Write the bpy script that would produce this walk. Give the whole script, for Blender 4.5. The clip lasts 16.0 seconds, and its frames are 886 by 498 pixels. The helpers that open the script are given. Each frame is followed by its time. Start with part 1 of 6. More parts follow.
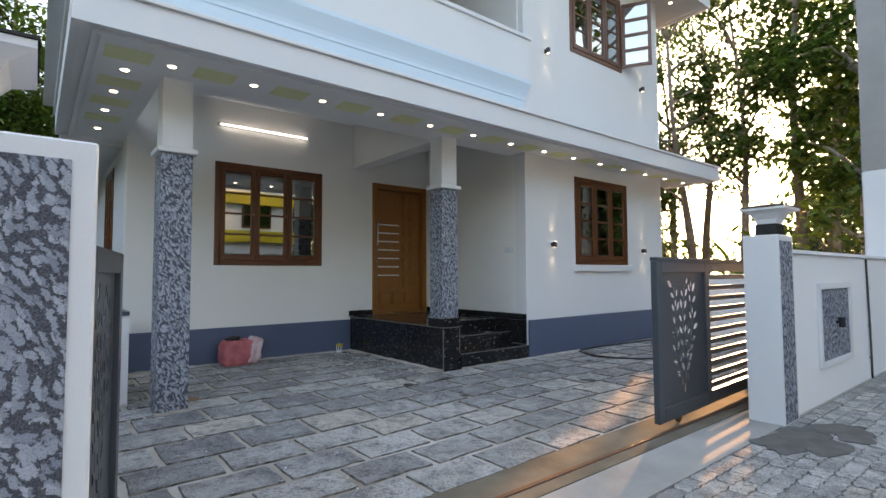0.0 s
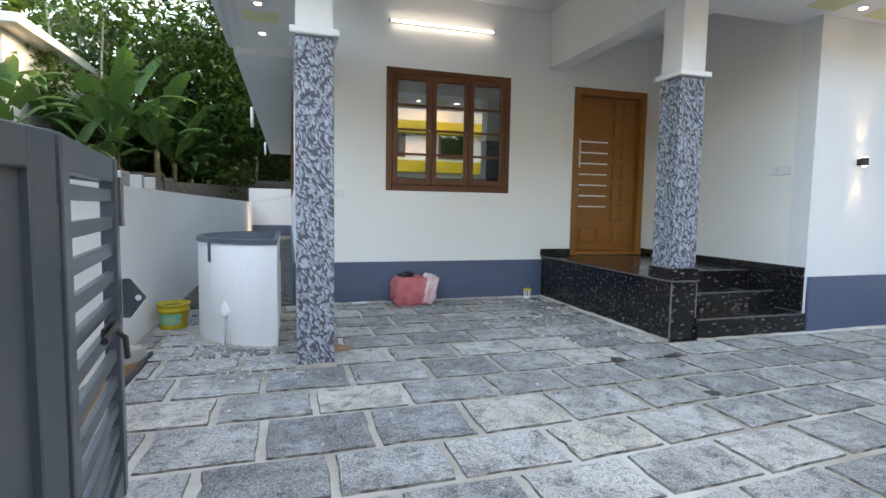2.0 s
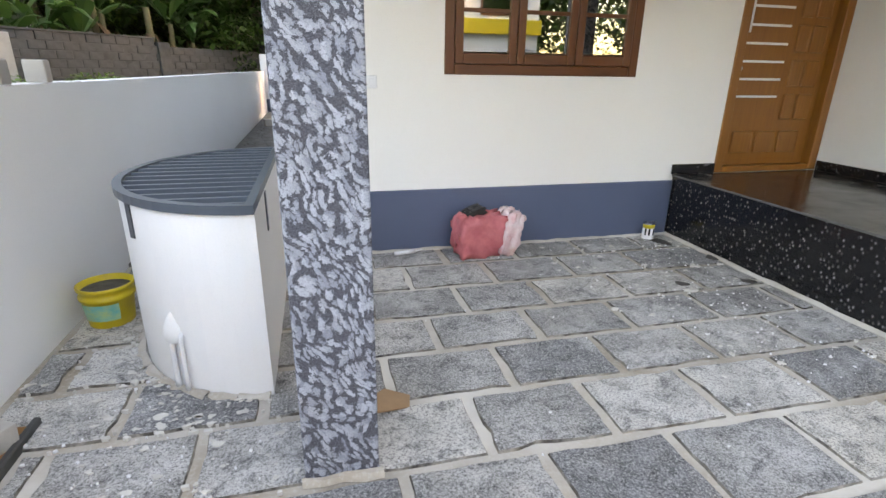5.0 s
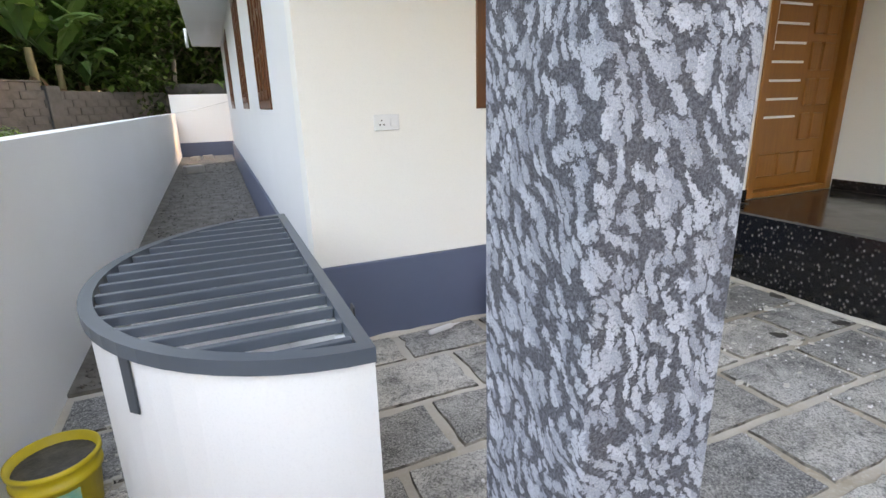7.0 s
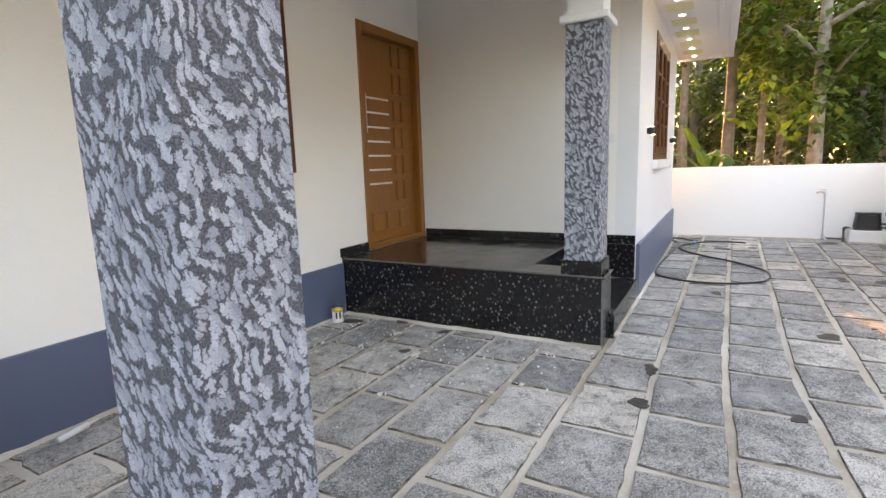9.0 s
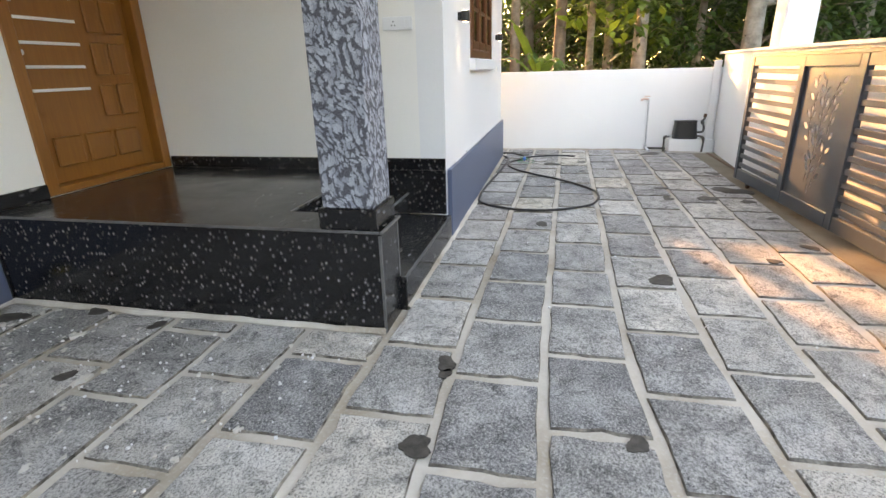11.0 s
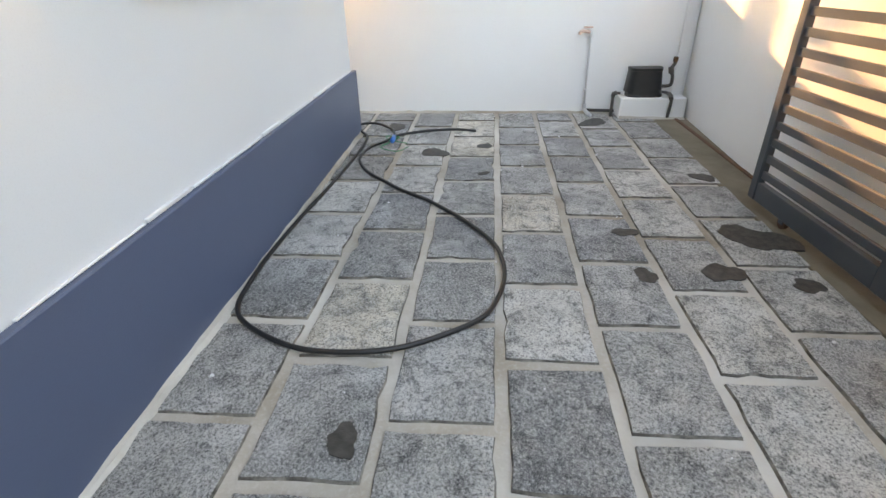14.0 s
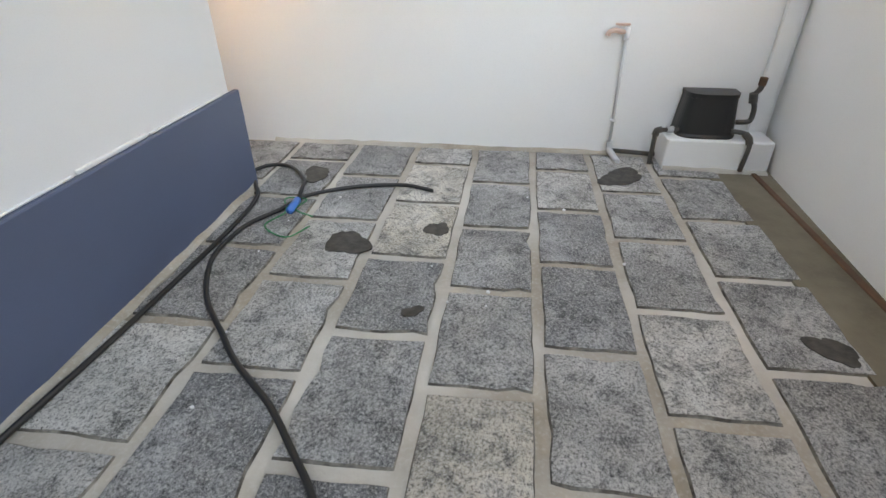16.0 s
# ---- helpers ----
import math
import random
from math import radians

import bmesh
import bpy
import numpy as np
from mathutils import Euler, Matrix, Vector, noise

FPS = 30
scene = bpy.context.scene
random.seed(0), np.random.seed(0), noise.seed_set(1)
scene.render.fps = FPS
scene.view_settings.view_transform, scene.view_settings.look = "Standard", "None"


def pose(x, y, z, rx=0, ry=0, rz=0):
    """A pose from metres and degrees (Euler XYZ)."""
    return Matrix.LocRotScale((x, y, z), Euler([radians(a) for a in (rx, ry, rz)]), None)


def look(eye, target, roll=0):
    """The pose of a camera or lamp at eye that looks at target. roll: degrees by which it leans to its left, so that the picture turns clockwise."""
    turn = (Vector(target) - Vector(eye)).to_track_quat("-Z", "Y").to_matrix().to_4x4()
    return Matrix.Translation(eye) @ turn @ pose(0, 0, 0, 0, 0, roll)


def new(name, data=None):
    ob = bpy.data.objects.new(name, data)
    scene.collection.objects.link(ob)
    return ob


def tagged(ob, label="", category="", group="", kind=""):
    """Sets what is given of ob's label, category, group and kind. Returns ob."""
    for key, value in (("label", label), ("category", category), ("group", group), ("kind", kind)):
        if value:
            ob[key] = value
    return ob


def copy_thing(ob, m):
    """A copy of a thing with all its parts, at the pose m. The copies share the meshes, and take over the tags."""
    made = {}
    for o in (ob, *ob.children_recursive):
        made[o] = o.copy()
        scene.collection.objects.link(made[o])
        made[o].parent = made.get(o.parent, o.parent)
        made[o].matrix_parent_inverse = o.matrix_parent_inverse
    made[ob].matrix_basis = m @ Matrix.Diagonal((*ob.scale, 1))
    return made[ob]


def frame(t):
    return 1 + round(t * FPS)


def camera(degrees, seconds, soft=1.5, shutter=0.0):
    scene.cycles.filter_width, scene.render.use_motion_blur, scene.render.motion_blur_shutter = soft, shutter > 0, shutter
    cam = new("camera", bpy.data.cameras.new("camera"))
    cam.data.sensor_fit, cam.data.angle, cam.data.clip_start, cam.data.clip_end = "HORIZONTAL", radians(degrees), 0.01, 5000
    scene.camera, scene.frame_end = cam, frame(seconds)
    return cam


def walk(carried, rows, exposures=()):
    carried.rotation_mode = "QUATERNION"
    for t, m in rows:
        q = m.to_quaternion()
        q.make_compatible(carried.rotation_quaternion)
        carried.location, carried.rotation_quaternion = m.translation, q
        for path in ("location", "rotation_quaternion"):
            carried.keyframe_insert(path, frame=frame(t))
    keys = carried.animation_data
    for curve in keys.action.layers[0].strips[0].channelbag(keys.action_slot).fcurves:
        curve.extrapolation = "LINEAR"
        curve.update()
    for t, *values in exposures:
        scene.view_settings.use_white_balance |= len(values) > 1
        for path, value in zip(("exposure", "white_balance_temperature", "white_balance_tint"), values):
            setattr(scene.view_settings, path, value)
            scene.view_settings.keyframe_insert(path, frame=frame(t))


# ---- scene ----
cam = camera(82.3, 16.0)
PATH = [
    (0, (-0.045, 0.103, 1.21), (1.207, 1.659, 1.313), -0.3),
    (0.5, (0.114, 0.332, 1.2), (1.297, 1.945, 1.223), -0.1),
    (1, (0.306, 0.716, 1.187), (1.352, 2.419, 1.121), 0.2),
    (1.5, (0.574, 1.115, 1.16), (1.371, 2.945, 1.04), 0.2),
    (2, (0.768, 1.466, 1.154), (1.346, 3.374, 0.995), 0.9),
    (2.5, (0.869, 1.851, 1.174), (1.328, 3.788, 0.982), 1.7),
    (3, (0.993, 2.29, 1.194), (1.36, 4.242, 0.955), 1.4),
    (3.2, (1.004, 2.435, 1.214), (1.362, 4.384, 0.941), 1.5),
    (5.3, (0.884, 3.926, 1.409), (1.373, 5.73, 0.7), 0.8),
    (5.5, (0.818, 4.088, 1.42), (1.336, 5.876, 0.691), 0.9),
    (6, (0.722, 4.466, 1.43), (1.268, 6.242, 0.69), 0.6),
    (6.5, (0.579, 4.712, 1.43), (1.162, 6.502, 0.754), -0.4),
    (7, (0.4, 4.72, 1.409), (1.161, 6.484, 0.852), -1.5),
    (7.5, (0.259, 4.534, 1.404), (1.304, 6.177, 0.95), -1.9),
    (8, (0.203, 4.468, 1.412), (1.555, 5.898, 1.052), -2.0),
    (8.5, (0.207, 4.461, 1.407), (1.787, 5.647, 1.093), -2.1),
    (9, (0.287, 4.42, 1.39), (2.014, 5.374, 1.063), -1.9),
    (9.5, (0.475, 4.352, 1.366), (2.299, 5.098, 1.025), -1.7),
    (9.7, (0.614, 4.343, 1.345), (2.461, 5.006, 0.961), -1.6),
    (11.8, (2.583, 4.33, 1.278), (4.404, 4.671, 0.524), -1.8),
    (12, (2.778, 4.297, 1.295), (4.6, 4.614, 0.533), -2.1),
    (12.5, (3.286, 4.248, 1.265), (5.099, 4.515, 0.463), -1.4),
    (13, (3.871, 4.124, 1.258), (5.67, 4.321, 0.404), -1.9),
    (13.5, (4.424, 4.042, 1.248), (6.209, 4.194, 0.358), -1.3),
    (14, (4.97, 4.007, 1.283), (6.721, 4.147, 0.326), -1.1),
    (14.5, (5.444, 3.888, 1.304), (7.178, 4.043, 0.319), -0.7),
    (15, (5.948, 3.827, 1.311), (7.672, 3.979, 0.309), -0.0),
    (15.5, (6.458, 3.716, 1.296), (8.167, 3.881, 0.271), -0.6),
    (16, (6.934, 3.672, 1.26), (8.62, 3.878, 0.205), -0.1),
]
EXPOSURES = [(0.0, 2.78, 8300, 17), (1.5, 3.44, 8100, 15), (2.0, 3.70, 8450, 16), (3.0, 4.04, 9250, 20), (5.5, 4.12, 10000, 22), (7.5, 4.12, 10200, 23), (8.5, 3.94, 10250, 24), (9.5, 3.96, 10350, 23), (12.0, 3.88, 9750, 19), (13.0, 3.78, 9500, 18), (14.0, 3.62, 9700, 18), (14.5, 3.63, 10150, 19), (16.0, 3.51, 10350, 19)]
walk(cam, [(t, look(eye, target, roll)) for t, eye, target, roll in PATH], EXPOSURES)

# ---- world and sun ----
SUN_AZ, SUN_EL = 20.9, 13.65   # degrees from +x towards +y, and above the horizon
world = bpy.data.worlds.new("world")
scene.world = world
world.use_nodes = True
wt = world.node_tree
sky = wt.nodes.new("ShaderNodeTexSky")
sky.sky_type = "NISHITA"
sky.sun_disc = False
sky.sun_elevation = radians(SUN_EL)
sky.sun_rotation = radians(90 - SUN_AZ)
sky.dust_density = 2.0
wt.links.new(sky.outputs[0], wt.nodes["Background"].inputs[0])
wt.nodes["Background"].inputs[1].default_value = 0.15
sun_data = bpy.data.lights.new("sun", "SUN")
sun_data.energy, sun_data.angle, sun_data.color = 2.0, radians(0.9), (0.60, 0.345, 0.165)
sun = new("sun", sun_data)
sun_dir = Vector((math.cos(radians(SUN_EL)) * math.cos(radians(SUN_AZ)), math.cos(radians(SUN_EL)) * math.sin(radians(SUN_AZ)), math.sin(radians(SUN_EL))))
sun.matrix_world = look(sun_dir * 60, (0, 0, 0))


# ---- materials ----
def material(name, rough=0.6, metal=0.0, spec=0.5):
    m = bpy.data.materials.new(name)
    m.use_nodes = True
    b = m.node_tree.nodes["Principled BSDF"]
    b.inputs["Roughness"].default_value = rough
    b.inputs["Metallic"].default_value = metal
    b.inputs["Specular IOR Level"].default_value = spec
    return m, m.node_tree, b


def node(tree, kind, **values):
    n = tree.nodes.new("ShaderNode" + kind)
    for key, value in values.items():
        n.inputs[key.replace("_", " ")].default_value = value
    return n


def ramp(tree, source, stops):
    r = tree.nodes.new("ShaderNodeValToRGB")
    while len(r.color_ramp.elements) < len(stops):
        r.color_ramp.elements.new(0.5)
    for e, (at, c) in zip(r.color_ramp.elements, stops):
        e.position, e.color = at, (*c, 1) if len(c) == 3 else c
    tree.links.new(source, r.inputs[0])
    return r.outputs[0]


def coords(tree, scale=(1, 1, 1), rot=(0, 0, 0), space="Object"):
    c = tree.nodes.new("ShaderNodeTexCoord")
    m = tree.nodes.new("ShaderNodeMapping")
    m.inputs["Scale"].default_value = scale
    m.inputs["Rotation"].default_value = rot
    tree.links.new(c.outputs[space], m.inputs["Vector"])
    return m.outputs[0]


def mix(tree, a, b, fac, mode="MIX"):
    m = tree.nodes.new("ShaderNodeMix")
    m.data_type, m.blend_type = "RGBA", mode
    for sock, value in ((0, fac), (6, a), (7, b)):
        if isinstance(value, (int, float)):
            m.inputs[sock].default_value = value
        elif isinstance(value, tuple):
            m.inputs[sock].default_value = (*value, 1) if len(value) == 3 else value
        else:
            tree.links.new(value, m.inputs[sock])
    return m.outputs[2]


def noise_tex(tree, vec, scale, detail=4.0, rough=0.55, distort=0.0):
    n = node(tree, "TexNoise", Scale=scale, Detail=detail, Roughness=rough, Distortion=distort)
    tree.links.new(vec, n.inputs["Vector"])
    return n.outputs[0]


def bump(tree, b, height, strength=0.3, distance=0.01):
    n = node(tree, "Bump", Strength=strength, Distance=distance)
    tree.links.new(height, n.inputs["Height"])
    tree.links.new(n.outputs[0], b.inputs["Normal"])


def painted(name, c, c2=None, rough=0.6, grain=120, big=1.3, amount=0.5, bumpy=0.15, metal=0.0, spec=0.5):
    """Paint or plain stuff with large soft stains and a fine grain."""
    m, t, b = material(name, rough, metal, spec)
    v = coords(t)
    c2 = c2 or tuple(x * 0.86 for x in c)
    f = ramp(t, noise_tex(t, v, big, 6, 0.6), [(0.35, (0, 0, 0)), (0.7, (amount,) * 3)])
    g = noise_tex(t, v, grain, 3)
    col = mix(t, c, c2, f)
    col = mix(t, col, (0.5, 0.5, 0.5), 0.06, "OVERLAY")
    t.links.new(mix(t, col, tuple(x * 0.9 for x in c), ramp(t, g, [(0.5, (0, 0, 0)), (0.75, (0.5,) * 3)])), b.inputs["Base Color"])
    bump(t, b, g, bumpy, 0.003)
    return m


M_WHITE = painted("white_wall_paint", (0.72, 0.725, 0.735), (0.67, 0.67, 0.675), 0.55, 160, 0.8, 0.6, 0.12)
# brighter copy of white_wall_paint, its tone standing in for light on dim walls
M_WHITELIT = painted("brightened_white_wall_paint", (0.83, 0.83, 0.83), (0.78, 0.775, 0.765), 0.55, 160, 0.8, 0.5, 0.12)
M_CREAM = painted("warm_white_wall_paint", (0.79, 0.775, 0.745), (0.74, 0.72, 0.68), 0.55, 160, 0.8, 0.5, 0.12)
M_SOFFIT = painted("white_soffit_paint", (0.78, 0.78, 0.78), None, 0.5, 140, 0.7, 0.4, 0.06)
M_PALEBLUE = painted("pale_blue_paint", (0.60, 0.72, 0.80), (0.56, 0.69, 0.78), 0.5, 140, 0.8, 0.5, 0.08)
M_DADO = painted("blue_grey_plinth_paint", (0.085, 0.112, 0.180), (0.072, 0.097, 0.155), 0.42, 140, 1.2, 0.7, 0.12)
M_GATE = painted("dark_grey_gate_enamel", (0.050, 0.062, 0.076), (0.060, 0.070, 0.082), 0.33, 90, 2.0, 0.6, 0.05)
M_LID = painted("slate_blue_lid_enamel", (0.072, 0.092, 0.116), (0.06, 0.075, 0.093), 0.35, 90, 3.0, 0.6, 0.05)
M_STEEL = painted("brushed_steel", (0.62, 0.62, 0.63), None, 0.25, 200, 2, 0.3, 0.03, 1.0)
M_SATIN = painted("satin_aluminium", (0.86, 0.86, 0.87), None, 0.42, 200, 2, 0.3, 0.03, 0.35)
M_BLACK = painted("black_plastic", (0.012, 0.012, 0.013), (0.02, 0.02, 0.02), 0.4, 150, 4, 0.5, 0.08)
M_PVC = painted("grey_pvc_pipe", (0.55, 0.55, 0.56), (0.45, 0.45, 0.44), 0.4, 90, 5, 0.6, 0.04)
M_PIPE = painted("black_iron_pipe", (0.05, 0.05, 0.05), (0.10, 0.08, 0.06), 0.5, 90, 12, 0.7, 0.2)
M_CEMENT = painted("cement_joint", (0.57, 0.54, 0.49), (0.25, 0.20, 0.145), 0.88, 60, 1.1, 1.0, 0.6)
M_APRON = painted("rough_cement_apron", (0.43, 0.41, 0.38), (0.25, 0.235, 0.21), 0.9, 40, 1.2, 0.8, 0.6)
M_DRAIN = painted("muddy_drain_cement", (0.20, 0.17, 0.125), (0.095, 0.075, 0.05), 0.9, 50, 2.2, 0.9, 0.6)
# near-black stone edges painted in place of the shadow gap at the mortar
M_EDGESHADE = painted("stone_edge_shade", (0.030, 0.026, 0.022), (0.34, 0.31, 0.27), 0.95, 70, 14, 0.9, 0.6)
M_SOIL = painted("red_laterite_soil", (0.29, 0.135, 0.045), (0.17, 0.075, 0.025), 0.95, 30, 5, 0.9, 0.9)
M_POLE = painted("weathered_concrete_pole", (0.34, 0.33, 0.32), (0.26, 0.25, 0.24), 0.85, 60, 2, 0.7, 0.3)
M_YELLOW = painted("yellow_plastic", (0.62, 0.46, 0.02), (0.45, 0.33, 0.03), 0.4, 90, 7, 0.8, 0.06)
M_GLOWPATCH = painted("yellow_glow_patch", (0.70, 0.70, 0.42), (0.66, 0.65, 0.33), 0.5, 60, 8, 0.9, 0.06)
M_MUD = painted("wet_dark_mud", (0.026, 0.023, 0.021), (0.085, 0.078, 0.068), 0.6, 90, 22, 1.0, 0.7)
M_LANEMUD = painted("dried_lane_mud", (0.16, 0.15, 0.135), (0.08, 0.074, 0.066), 0.9, 60, 6, 0.9, 0.7)
M_RUST = painted("rusty_rail_steel", (0.16, 0.075, 0.04), (0.08, 0.05, 0.035), 0.7, 70, 9, 0.8, 0.3, 0.3)
M_BLOCK = painted("old_dark_wall_block", (0.085, 0.086, 0.086), (0.022, 0.024, 0.022), 0.95, 25, 2.2, 1.0, 0.8)


def lamp_glow(name, c, strength):
    m = bpy.data.materials.new(name)
    m.use_nodes = True
    t = m.node_tree
    e = node(t, "Emission", Color=(*c, 1), Strength=strength)
    t.links.new(e.outputs[0], t.nodes["Material Output"].inputs[0])
    return m


M_TUBE = lamp_glow("tube_light_glow", (0.95, 0.98, 1.0), 1.0)
M_SPOT = lamp_glow("downlight_glow", (1.0, 0.93, 0.72), 1.6)


def texture_paint(name):
    """Trowelled stone-effect plaster: pale raised flakes dragged steeply over a dark grey sandy coat."""
    m, t, b = material(name, 0.6, 0.0, 0.35)
    tc = t.nodes.new("ShaderNodeTexCoord")
    sep = t.nodes.new("ShaderNodeSeparateXYZ")
    t.links.new(tc.outputs["Object"], sep.inputs[0])

    def calc(op, a, c, d=None):
        n = t.nodes.new("ShaderNodeMath")
        n.operation = op
        for sock, value in zip(n.inputs, (a, c, d)):
            if value is None:
                continue
            if isinstance(value, (int, float)):
                sock.default_value = value
            else:
                t.links.new(value, sock)
        return n.outputs[0]

    # both faces of a corner share one flat sheet of texture
    flat = t.nodes.new("ShaderNodeCombineXYZ")
    t.links.new(calc("SUBTRACT", sep.outputs[0], sep.outputs[1]), flat.inputs[0])
    t.links.new(sep.outputs[2], flat.inputs[1])
    sheet = flat.outputs[0]
    wob = node(t, "TexNoise", Scale=5.0, Detail=2.0, Roughness=0.5)
    t.links.new(sheet, wob.inputs["Vector"])
    fine_wob = node(t, "TexNoise", Scale=95.0, Detail=3.0, Roughness=0.6)
    t.links.new(sheet, fine_wob.inputs["Vector"])

    def shifted(vec, source, amount):
        n = t.nodes.new("ShaderNodeVectorMath")
        n.operation = "MULTIPLY_ADD"
        t.links.new(source, n.inputs[0])
        n.inputs[1].default_value = (amount, amount, 0)
        t.links.new(vec, n.inputs[2])
        return n.outputs[0]

    warped = shifted(shifted(sheet, wob.outputs["Color"], 0.16), fine_wob.outputs["Color"], 0.030)
    turn = t.nodes.new("ShaderNodeMapping")
    turn.inputs["Rotation"].default_value = (0, 0, radians(63))
    t.links.new(warped, turn.inputs["Vector"])
    st = t.nodes.new("ShaderNodeMapping")
    st.inputs["Scale"].default_value = (24.0, 56.0, 1.0)
    t.links.new(turn.outputs[0], st.inputs["Vector"])
    vo = node(t, "TexVoronoi", Scale=1.0, Randomness=0.95)
    vo.voronoi_dimensions = "2D"
    t.links.new(st.outputs[0], vo.inputs["Vector"])
    edge = node(t, "TexNoise", Scale=180.0, Detail=4.0, Roughness=0.7)
    t.links.new(sheet, edge.inputs["Vector"])
    grit = node(t, "TexNoise", Scale=380.0, Detail=3.0, Roughness=0.8)
    t.links.new(sheet, grit.inputs["Vector"])
    cell = t.nodes.new("ShaderNodeSeparateXYZ")
    t.links.new(vo.outputs["Color"], cell.inputs[0])
    field = calc("ADD", calc("MULTIPLY_ADD", edge.outputs[0], 0.75, vo.outputs["Distance"]), calc("MULTIPLY_ADD", cell.outputs[0], 0.26, -0.50))
    mask = ramp(t, field, [(0.435, (1, 1, 1)), (0.475, (0, 0, 0))])
    # rim: dark outline painted round each flake for the shade of its relief
    rim = ramp(t, field, [(0.45, (0, 0, 0)), (0.49, (1, 1, 1)), (0.58, (0, 0, 0))])
    flake = mix(t, (0.24, 0.266, 0.325), (0.48, 0.515, 0.585), cell.outputs[1])
    flake = mix(t, flake, (0.13, 0.137, 0.16), ramp(t, edge.outputs[0], [(0.36, (0.8,) * 3), (0.46, (0, 0, 0))]))
    flake = mix(t, flake, (0.58, 0.60, 0.64), ramp(t, grit.outputs[0], [(0.52, (0, 0, 0)), (0.68, (0.75,) * 3)]))
    ground = mix(t, (0.045, 0.049, 0.062), (0.165, 0.174, 0.205), ramp(t, edge.outputs[0], [(0.42, (0, 0, 0)), (0.66, (1, 1, 1))]))
    ground = mix(t, ground, (0.30, 0.31, 0.34), ramp(t, grit.outputs[0], [(0.56, (0, 0, 0)), (0.70, (0.7,) * 3)]))
    col = mix(t, ground, flake, mask)
    col = mix(t, col, (0.028, 0.030, 0.037), mix(t, rim, (0.72, 0.72, 0.72), 1.0, "MULTIPLY"))
    col = mix(t, col, (0.04, 0.043, 0.052), ramp(t, grit.outputs[0], [(0.30, (0.7,) * 3), (0.42, (0, 0, 0))]))
    t.links.new(col, b.inputs["Base Color"])
    bump(t, b, mix(t, mix(t, mask, edge.outputs[0], 0.35), grit.outputs[0], 0.2), 1.0, 0.010)
    return m


M_TEXTURE = texture_paint("stone_effect_plaster")


def granite():
    m, t, b = material("polished_black_granite", 0.13, 0.0, 0.5)
    v = coords(t, (1, 1, 1.0), (0.4, 0.3, 0.6))
    v2 = coords(t, (0.8, 2.6, 1.9), (0.9, 0.7, 0.6))
    vo = node(t, "TexVoronoi", Scale=17.0, Randomness=1.0)
    t.links.new(v2, vo.inputs["Vector"])
    fleck = ramp(t, vo.outputs["Distance"], [(0.14, (1, 1, 1)), (0.42, (0, 0, 0))])
    pick = ramp(t, vo.outputs["Color"], [(0.46, (0, 0, 0)), (0.72, (1, 1, 1))])
    f = mix(t, fleck, pick, 1.0, "MULTIPLY")
    f = mix(t, f, ramp(t, noise_tex(t, v, 60, 4, 0.7), [(0.35, (0.1,) * 3), (0.6, (1, 1, 1))]), 1.0, "MULTIPLY")
    base = mix(t, (0.005, 0.005, 0.006), (0.017, 0.016, 0.017), noise_tex(t, v, 35, 5))
    t.links.new(mix(t, base, (0.23, 0.23, 0.235), f), b.inputs["Base Color"])
    r = ramp(t, noise_tex(t, v, 3.0, 6, 0.65), [(0.35, (0.10,) * 3), (0.75, (0.34,) * 3)])
    t.links.new(r, b.inputs["Roughness"])
    return m


M_GRANITE = granite()
M_EDGE = painted("sawn_granite_edge", (0.12, 0.12, 0.12), (0.05, 0.05, 0.05), 0.6, 70, 14, 0.8, 0.2)


def wood(name, a, c, axis, rough=0.32):
    m, t, b = material(name, rough)
    s = [26, 26, 26]
    s["xyz".index(axis)] = 1.6
    v = coords(t, s)
    g = noise_tex(t, v, 1.6, 6, 0.6, 0.7)
    f = noise_tex(t, v, 9.0, 4, 0.6)
    col = mix(t, a, c, ramp(t, g, [(0.3, (0, 0, 0)), (0.72, (1, 1, 1))]))
    col = mix(t, col, tuple(x * 0.55 for x in a), ramp(t, f, [(0.55, (0, 0, 0)), (0.8, (0.5,) * 3)]))
    t.links.new(col, b.inputs["Base Color"])
    bump(t, b, f, 0.08, 0.002)
    return m


M_DOOR = wood("varnished_teak_upright", (0.30, 0.115, 0.022), (0.24, 0.085, 0.017), "z", 0.36)
M_WOOD_Z = wood("brown_window_wood_upright", (0.135, 0.042, 0.014), (0.095, 0.028, 0.010), "z")
M_WOOD_X = wood("brown_window_wood_level", (0.135, 0.042, 0.014), (0.095, 0.028, 0.010), "x")


